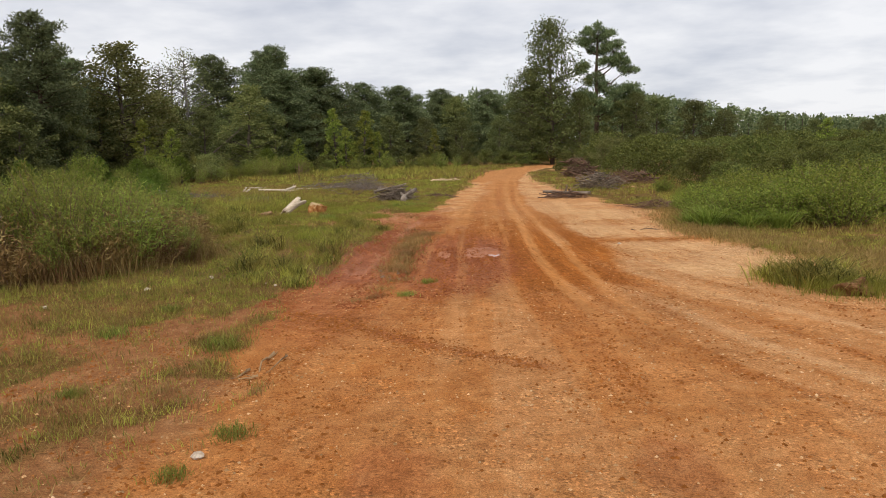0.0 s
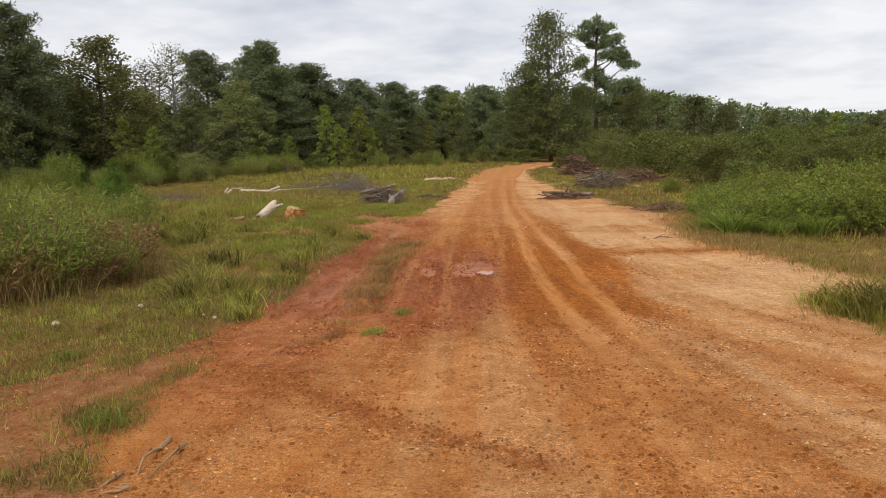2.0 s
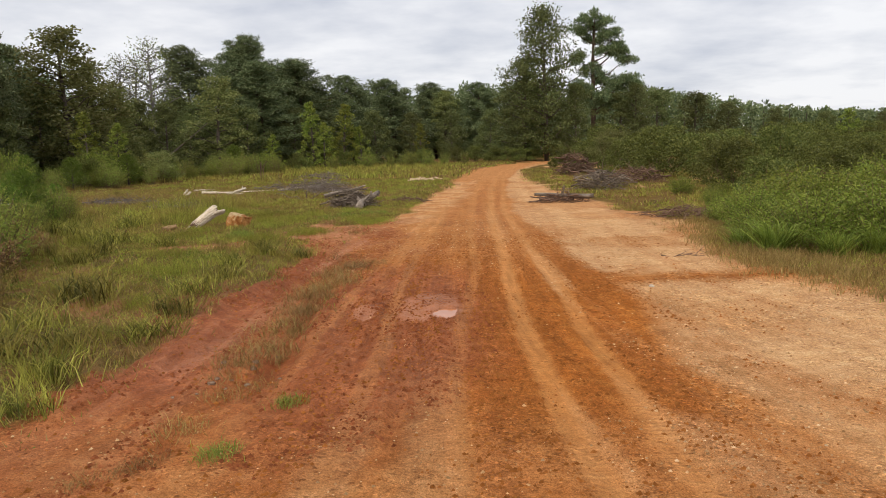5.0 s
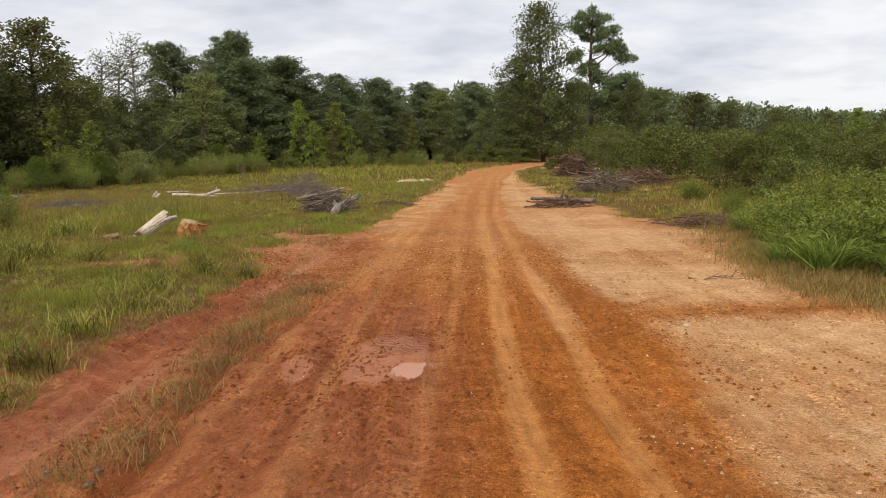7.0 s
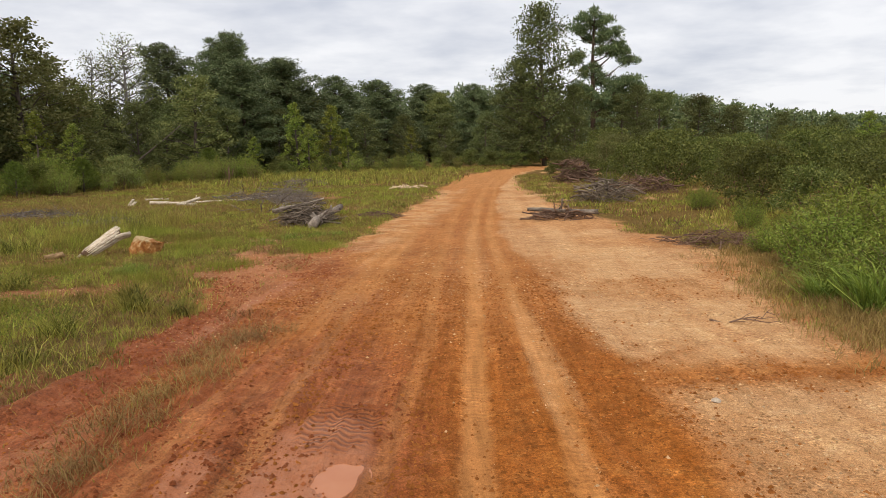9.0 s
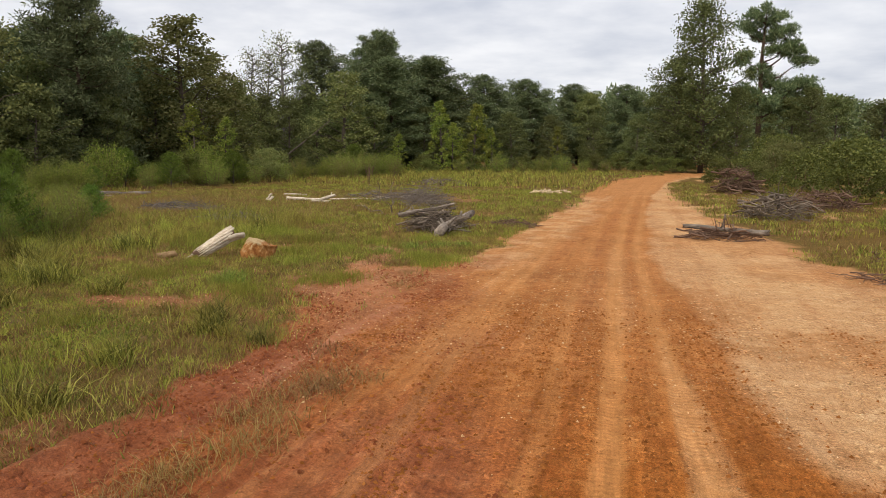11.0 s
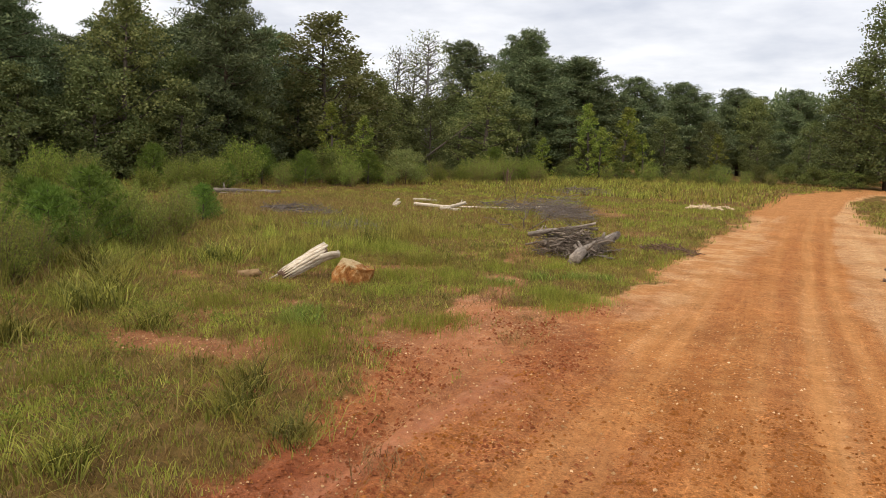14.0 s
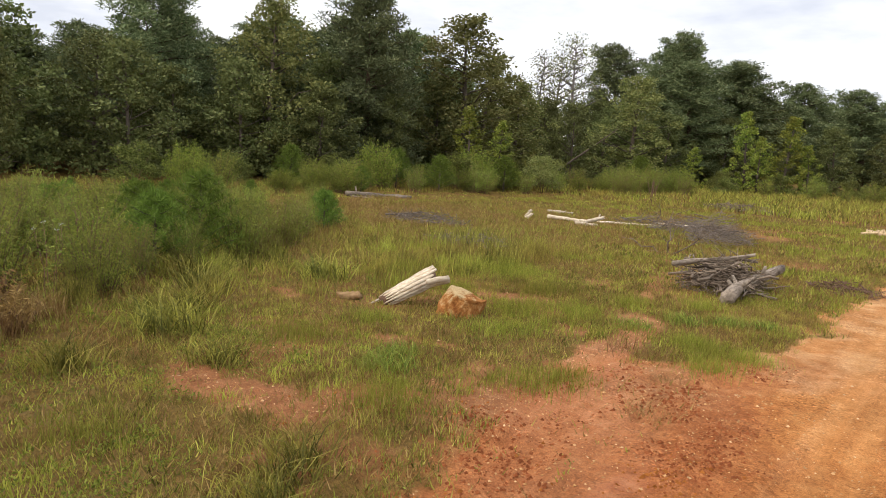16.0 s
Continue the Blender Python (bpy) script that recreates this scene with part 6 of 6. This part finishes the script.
def splintered_log():
    """A snapped trunk, its fibres torn into long pale ridges over brown heartwood."""
    r, root = np.random.default_rng(91), tagged(new("splintered_log"), "splintered pale log with torn fluted fibres, propped on grass", "log")
    root.matrix_basis = pose(-8.05, 27.68, 0.0, 0, 0, 67) @ Matrix.Scale(0.95, 4)
    a, b = np.array([-0.52, 0, 0.11]), np.array([0.44, 0, 0.54])
    axis = (b - a) / np.linalg.norm(b - a)
    across, up = np.array([0, 1.0, 0]), np.cross(axis, [0, 1.0, 0])
    up = up if up[2] > 0 else -up
    for k in range(13):
        w = radians(-65 + k * 24)
        out = across * math.cos(w) + up * math.sin(w)
        tail = 0.42 * (k == 2) + 0.18 * (k == 3) + r.uniform(-0.10, 0.05)
        p0 = a - axis * tail + out * 0.105
        p1 = b + axis * r.uniform(-0.09, 0.07) + out * 0.155
        p0[2] = max(p0[2], 0.03)
        girth = np.array([0.010, 0.026, 0.036, 0.040, 0.041, 0.039, 0.026]) * r.uniform(0.70, 0.92)
        v, q, t = tube(bent(r, p0, p1, 0.006, 7), girth, 8)
        v += r.normal(0, 0.003, v.shape)
        child("splinter", raw_mesh("splinter", v, q, t, M_WHITE, True), root)
    for k, (dy, dz, ln) in enumerate(((-0.10, -0.13, 0.20), (-0.16, -0.08, 0.16))):
        v, q, t = tube(bent(r, b + np.array([-0.25, dy, dz]), b + np.array([ln, dy - 0.04, dz + 0.06]), 0.008, 5), np.array([0.05, 0.056, 0.05, 0.054, 0.045]), 9)
        child("splinter", raw_mesh("splinter", v + r.normal(0, 0.004, v.shape), q, t, M_WHITE, True), root)
    core = child("core", log_mesh("core", 1.0, 0.105, 0.148, 92, M_BROWN, 12, 0.0, 0), root, "brown heartwood under the splinters")
    place_along(core, a, b - axis * 0.05)
    return root


splintered_log()
chunk = tagged(new("wood_chunk", log_mesh("wood_chunk", 0.36, 0.085, 0.065, 93, M_STICK, 9, 0.08, 0)), "small broken chunk of pale brown wood", "wood")
place_along(chunk, (-9.02, 27.05, 0.06), (-8.72, 27.2, 0.15))


def rock(name, seed, size, mat, label, category, level=3, rough=0.34):
    """A broken stone: a ball cut by planes, then roughened."""
    r = np.random.default_rng(seed)
    bm = bmesh.new()
    bmesh.ops.create_icosphere(bm, subdivisions=level, radius=1.0)
    planes = [(Vector(r.normal(0, 1, 3)).normalized(), r.uniform(0.55, 0.9)) for _ in range(11)]
    off = Vector(r.uniform(0, 50, 3))
    for v in bm.verts:
        for nrm, d in planes:
            over = v.co.dot(nrm) - d
            if over > 0:
                v.co -= nrm * over * 0.92
        v.co *= 1 + rough * 0.35 * noise.fractal(v.co * 1.7 + off, 0.8, 2.0, 4)
        v.co = Vector((v.co.x * size[0], v.co.y * size[1], v.co.z * size[2]))
    for f in bm.faces:
        f.smooth = False
    me = bpy.data.meshes.new(name)
    bm.to_mesh(me)
    bm.free()
    me.materials.append(mat)
    return tagged(new(name, me), label, category)


def boulder(x, y):
    """A split block of ironstone: a tilted paler top that overhangs one side, broken faces below."""
    faces_cut = (((0.22, -0.10, 0.97), 0.50), ((-0.72, -0.25, 0.64), 0.62), ((0.90, -0.20, -0.38), 0.74), ((-0.35, -0.92, 0.18), 0.66), ((0.50, -0.86, -0.05), 0.70), ((0.0, 0.95, 0.3), 0.7), ((-0.95, 0.2, -0.2), 0.86), ((0.6, 0.6, 0.5), 0.74))
    bm = bmesh.new()
    bmesh.ops.create_icosphere(bm, subdivisions=5, radius=1.15)
    for v in bm.verts:
        for nrm, d in faces_cut:
            over = v.co.dot(Vector(nrm).normalized()) - d
            if over > 0:
                v.co -= Vector(nrm).normalized() * over * 0.96
        step = noise.fractal(v.co * 1.9 + Vector((7, 3, 1)), 0.8, 2.0, 5)
        v.co += v.co.normalized() * (0.10 * step + 0.05 * round(2.5 * noise.noise(v.co * 3.1)) / 2.5)
    for f in bm.faces:
        f.smooth = False
    me = bpy.data.meshes.new("boulder")
    bm.to_mesh(me)
    bm.free()
    me.materials.append(M_BOULDER)
    ob = tagged(new("boulder", me), "ochre and rust-coloured boulder with a pale top, in grass", "boulder")
    ob.matrix_basis = pose(x, y, 0.17, 0, 0, 32) @ Matrix.Diagonal((0.39, 0.32, 0.42, 1))
    return ob


boulder(-7.1, 27.75)
for k, (x, y, s) in enumerate(((-2.34, 5.64, 0.06), (-7.1, 11.05, 0.05), (-6.2, 12.55, 0.07), (-5.44, 13.49, 0.05), (-4.2, 12.9, 0.035), (-4.0, 12.8, 0.04), (2.68, 18.14, 0.045))):
    ob = rock("stone", 200 + k, (s, s * 0.8, s * 0.7), M_PALESTONE, "small pale stone lying on the ground", "stone", 2)
    ob.location = (x, y, float(ground_height(x, y)[0]) + s * 0.35)
for k in range(14):
    rr = random.Random(300 + k)
    x, y, s = -2.15 + rr.gauss(0, 0.16), 13.75 + rr.gauss(0, 0.4), rr.uniform(0.025, 0.06)
    ob = rock("rubble_stone", 320 + k, (s, s * 0.8, s * 0.6), M_RUBBLE, "grey chip of rubble pressed into red mud", "stone", 1)
    ob["group"] = "grey rubble in the mud"
    ob.location = (x, y, float(ground_height(x, y)[0]) + s * 0.2)
for k in range(20):
    rr = random.Random(400 + k)
    x, y = -4.75 + rr.gauss(0, 0.45), 55.3 + rr.gauss(0, 0.6)
    a = rr.uniform(0, 3.14)
    thing_log("split_wood", (x - 0.3 * math.cos(a), y - 0.3 * math.sin(a), 0.07), (x + 0.3 * math.cos(a), y + 0.3 * math.sin(a), 0.16), 0.07, 0.06, 410 + k, M_TAN, "short pale piece of split wood in a heap", "wood")["group"] = "heap of split wood"

thing_log("stump_post", (-15.9, 31.3, -0.1), (-15.88, 31.3, 0.42), 0.10, 0.085, 76, M_BROWN, "short dark charred stump in weeds", "stump")
thing_log("leaning_trunk", (-33.6, 75.0, -0.2), (-28.6, 79.2, 5.2), 0.10, 0.035, 77, M_BARK, "dead trunk leaning against the wood's edge", "tree trunk")
for k, (a, b, r0) in enumerate((((3.45, 21.15, 0.03), (4.25, 20.95, 0.05), 0.014), ((3.9, 21.2, 0.03), (4.4, 21.3, 0.08), 0.010))):
    place_along(tagged(new("stick", branch_mesh(440 + k, math.dist(a, b), r0, M_BROWN, 3)), "dark twig lying at the gravel's edge", "stick"), a, b)
for k, (a, b, r0) in enumerate((((-2.66, 8.5, 0.03), (-2.62, 7.65, 0.03), 0.020), ((-2.46, 8.35, 0.04), (-2.5, 7.72, 0.03), 0.014), ((-2.72, 7.85, 0.03), (-2.82, 7.55, 0.02), 0.016), ((-2.55, 7.62, 0.03), (-2.72, 7.5, 0.02), 0.016))):
    ob = place_along(tagged(new("stick", branch_mesh(430 + k, math.dist(a, b), r0, M_STICK, 1)), "forked bare stick lying on sandy ground", "stick"), a, b)


mound = rock("soil_mound", 97, (0.44, 0.36, 0.26), M_SOIL, "low heap of dark soil overgrown with grass", "soil heap", 5, 0.9)
mound.matrix_basis = pose(5.28, 12.0, 0.0, 0, 0, 20)


# loose grit and clods on the bare ground
def grit(name, label, seed, n, x0, x1, y0, y1, lo, hi, mat, chance, coarse=2.2):
    r = np.random.default_rng(seed)
    x, y = r.uniform(x0, x1, n), r.uniform(y0, y1, n)
    keep = r.uniform(0, 1, n) < chance(x, y)
    x, y = x[keep], y[keep]
    k = len(x)
    s = lo * (hi / lo) ** (r.uniform(0, 1, k) ** coarse)
    stone = np.array([[1, 0, -0.3], [0, 1, -0.3], [-1, 0, -0.3], [0, -1, -0.3], [0, 0, 0.55]])
    tri = np.array([[0, 1, 4], [1, 2, 4], [2, 3, 4], [3, 0, 4]])
    a = r.uniform(0, 6.28, k)
    v = stone[None] * r.uniform(0.6, 1.3, (k, 5, 3)) * s[:, None, None]
    v = np.stack([v[..., 0] * np.cos(a)[:, None] - v[..., 1] * np.sin(a)[:, None], v[..., 0] * np.sin(a)[:, None] + v[..., 1] * np.cos(a)[:, None], v[..., 2]], -1)
    v += np.c_[x, y, ground_height(x, y) + s * 0.25][:, None]
    t = (tri[None] + (np.arange(k) * 5)[:, None, None]).reshape(-1, 3)
    return tagged(new(name, raw_mesh(name, v.reshape(-1, 3), None, t, mat)), label, "gravel", kind="stuff")


def bare_chance(x, y):
    g = ground_masks(x, y)
    return (1 - g[0]) * (0.25 + 0.75 * smooth(0.4, 0.7, fbm(x * 1.3, y * 1.3, 91))) * (1 - 0.92 * g[3])


def band_chance(x, y):
    """Coarse clods lie in bands between the wheel tracks."""
    wl, wr = along(y, TRACKS[1][0]), along(y, ((3, 5.0), (9, 3.4), (14.8, 1.75), (18, 1.3), (24, 0.95), (32, 0.7)))
    return 0.12 + 0.88 * smooth(0.47, 0.66, fbm((x - wl) / (wr - wl) * 5.0, y * 0.10, 95))


def cloddy(x, y):
    """Strips and patches where the clay lies loose; packed and smooth between them."""
    patch = smooth(0.50, 0.60, fbm(x * 1.0, y * 0.8, 97, 5))
    ridge = line_mask(x, y, (-3.0, 10.6), (-0.9, 8.93), 0.22) + line_mask(x, y, (-0.9, 8.93), (0.4, 8.1), 0.2)
    return np.clip(0.03 + 0.30 * patch * (0.3 + 0.7 * band_chance(x, y)) + 0.95 * ground_masks(x, y)[6] ** 1.5 + ridge, 0, 1)


def open_clay(x, y):
    g = ground_masks(x, y)
    return (1 - np.clip(1.6 * g[0], 0, 1)) * (1 - 0.92 * g[3]) * (1 - 0.9 * g[4])


grit("clods", "small dark orange clay clods on the road", 61, 520000, -7.5, 7.0, 5, 25, 0.005, 0.029, M_CLOD, lambda x, y: open_clay(x, y) * cloddy(x, y) * (1 - 0.92 * ground_masks(x, y)[2]))
grit("gravel", "pale gravel grains on the ground", 62, 210000, -8, 7.5, 4, 29, 0.005, 0.022, M_PEBBLE, lambda x, y: bare_chance(x, y) * (0.04 + 0.96 * ground_masks(x, y)[2]) * (1 - 0.85 * ground_masks(x, y)[1]))
grit("field_stones", "small pale stones strewn over bare soil", 64, 60000, -8.5, -2.0, 20, 31, 0.006, 0.020, M_PEBBLE, lambda x, y: (1 - np.clip(1.5 * ground_masks(x, y)[0], 0, 1)) * smooth(0.1, 0.5, ground_masks(x, y)[9] + 0.5 * ground_masks(x, y)[1]) * 0.16)
grit("mud_clods", "dark red lumps of mud churned by wheels", 63, 150000, -4.6, 1.0, 11, 29, 0.006, 0.033, M_MUD, lambda x, y: bare_chance(x, y) * smooth(0.3, 0.7, ground_masks(x, y)[1]) * (1 - 0.9 * ground_masks(x, y)[4]) * smooth(0.42, 0.6, fbm(x * 2.5, y * 1.2, 92)))


# flowering weeds and dark seed stalks
def flower_weed(seed, x, y, h, label, heads=7):
    """A leafy stalk with small white flower heads."""
    r = np.random.default_rng(seed)
    root = tagged(new("flowering_weed"), label, "weed")
    root.location = (x, y, float(ground_height(x, y)[0]) - 0.03)
    stems, leaf, bloom = [], [], []
    for k in range(heads):
        tip = np.array([r.normal(0, 0.13), r.normal(0, 0.13), h * r.uniform(0.8, 1.0)])
        line = bent(r, [tip[0] * 0.2, tip[1] * 0.2, 0], tip, 0.02, 5)
        stems.append(tube(line, [0.007, 0.006, 0.005, 0.004, 0.003], 4))
        leaf.append(leaves(r, line[1:4], np.full(3, 0.06), 7, 0.10, 0.022, 0.1, 0.8))
        bloom.append(leaves(r, [tip + [0, 0, 0.01]], np.array([[0.03, 0.03, 0.012]]), 16, 0.018, 0.014, 0.0, 1.0))
    child("stem", raw_mesh("stem", *join_parts(stems), M_BROWN), root)
    child("foliage", raw_mesh("foliage", *join_parts(leaf), M_WEED), root)
    child("flower", raw_mesh("flower", *join_parts(bloom), M_FLOWER), root, "small white flower heads")
    return root


flower_weed(501, -7.3, 14.3, 1.25, "tall weed with white flower heads")
flower_weed(502, -9.3, 13.2, 1.3, "stalky weed with pale seed heads", 5)
flower_weed(503, -11.0, 23.4, 1.2, "pale flowering weed in the thicket", 4)


def seed_stalks(seed, x, y, h, count, label):
    """A sheaf of dark upright stalks."""
    r = np.random.default_rng(seed)
    root = tagged(new("seed_stalks"), label, "weed")
    root.location = (x, y, float(ground_height(x, y)[0]) - 0.03)
    for k in range(count):
        a, b = r.normal(0, 0.10, 2), r.normal(0, 0.16, 2)
        t = h * r.uniform(0.75, 1.0)
        child("stalk", raw_mesh("stalk", *tube(bent(r, [*a, 0], [*b, t], 0.01, 5), [0.006, 0.006, 0.012, 0.022, 0.006], 5), M_BROWN), root)
    return root


seed_stalks(511, -16.4, 58.0, 1.7, 6, "dark upright seed stalks standing in grass")


def low_weeds():
    """Drifts of low broad-leaved weeds in the grass before the thicket."""
    r = np.random.default_rng(521)
    p = np.concatenate([scatter(r, -12.5, -5.0, 18.5, 24.5, 40, lambda x, y: smooth(0.46, 0.58, fbm(x * 0.7, y * 0.7, 101)) * ground_masks(x, y)[0]),
                        scatter(r, -9.5, -4.5, 12.5, 18.5, 24, lambda x, y: smooth(0.5, 0.6, fbm(x * 0.8, y * 0.8, 103)) * ground_masks(x, y)[0]),
                        scatter(r, -14.0, -4.5, 24.5, 33.0, 12, lambda x, y: smooth(0.54, 0.64, fbm(x * 0.6, y * 0.6, 105)) * ground_masks(x, y)[0])])
    size = r.uniform(0.05, 0.13, (len(p), 1)) * [1.0, 1.0, 0.8]
    chunk = leaves(r, p + np.c_[0 * p[:, 0], 0 * p[:, 0], 0.9 * size[:, 2]], size, 16, 0.038, 0.017, 0.0, 0.8)
    tagged(new("low_weeds", raw_mesh("low_weeds", *chunk, M_FERN)), "low drifts of dark green broad-leaved weeds", "weeds", kind="stuff")


low_weeds()
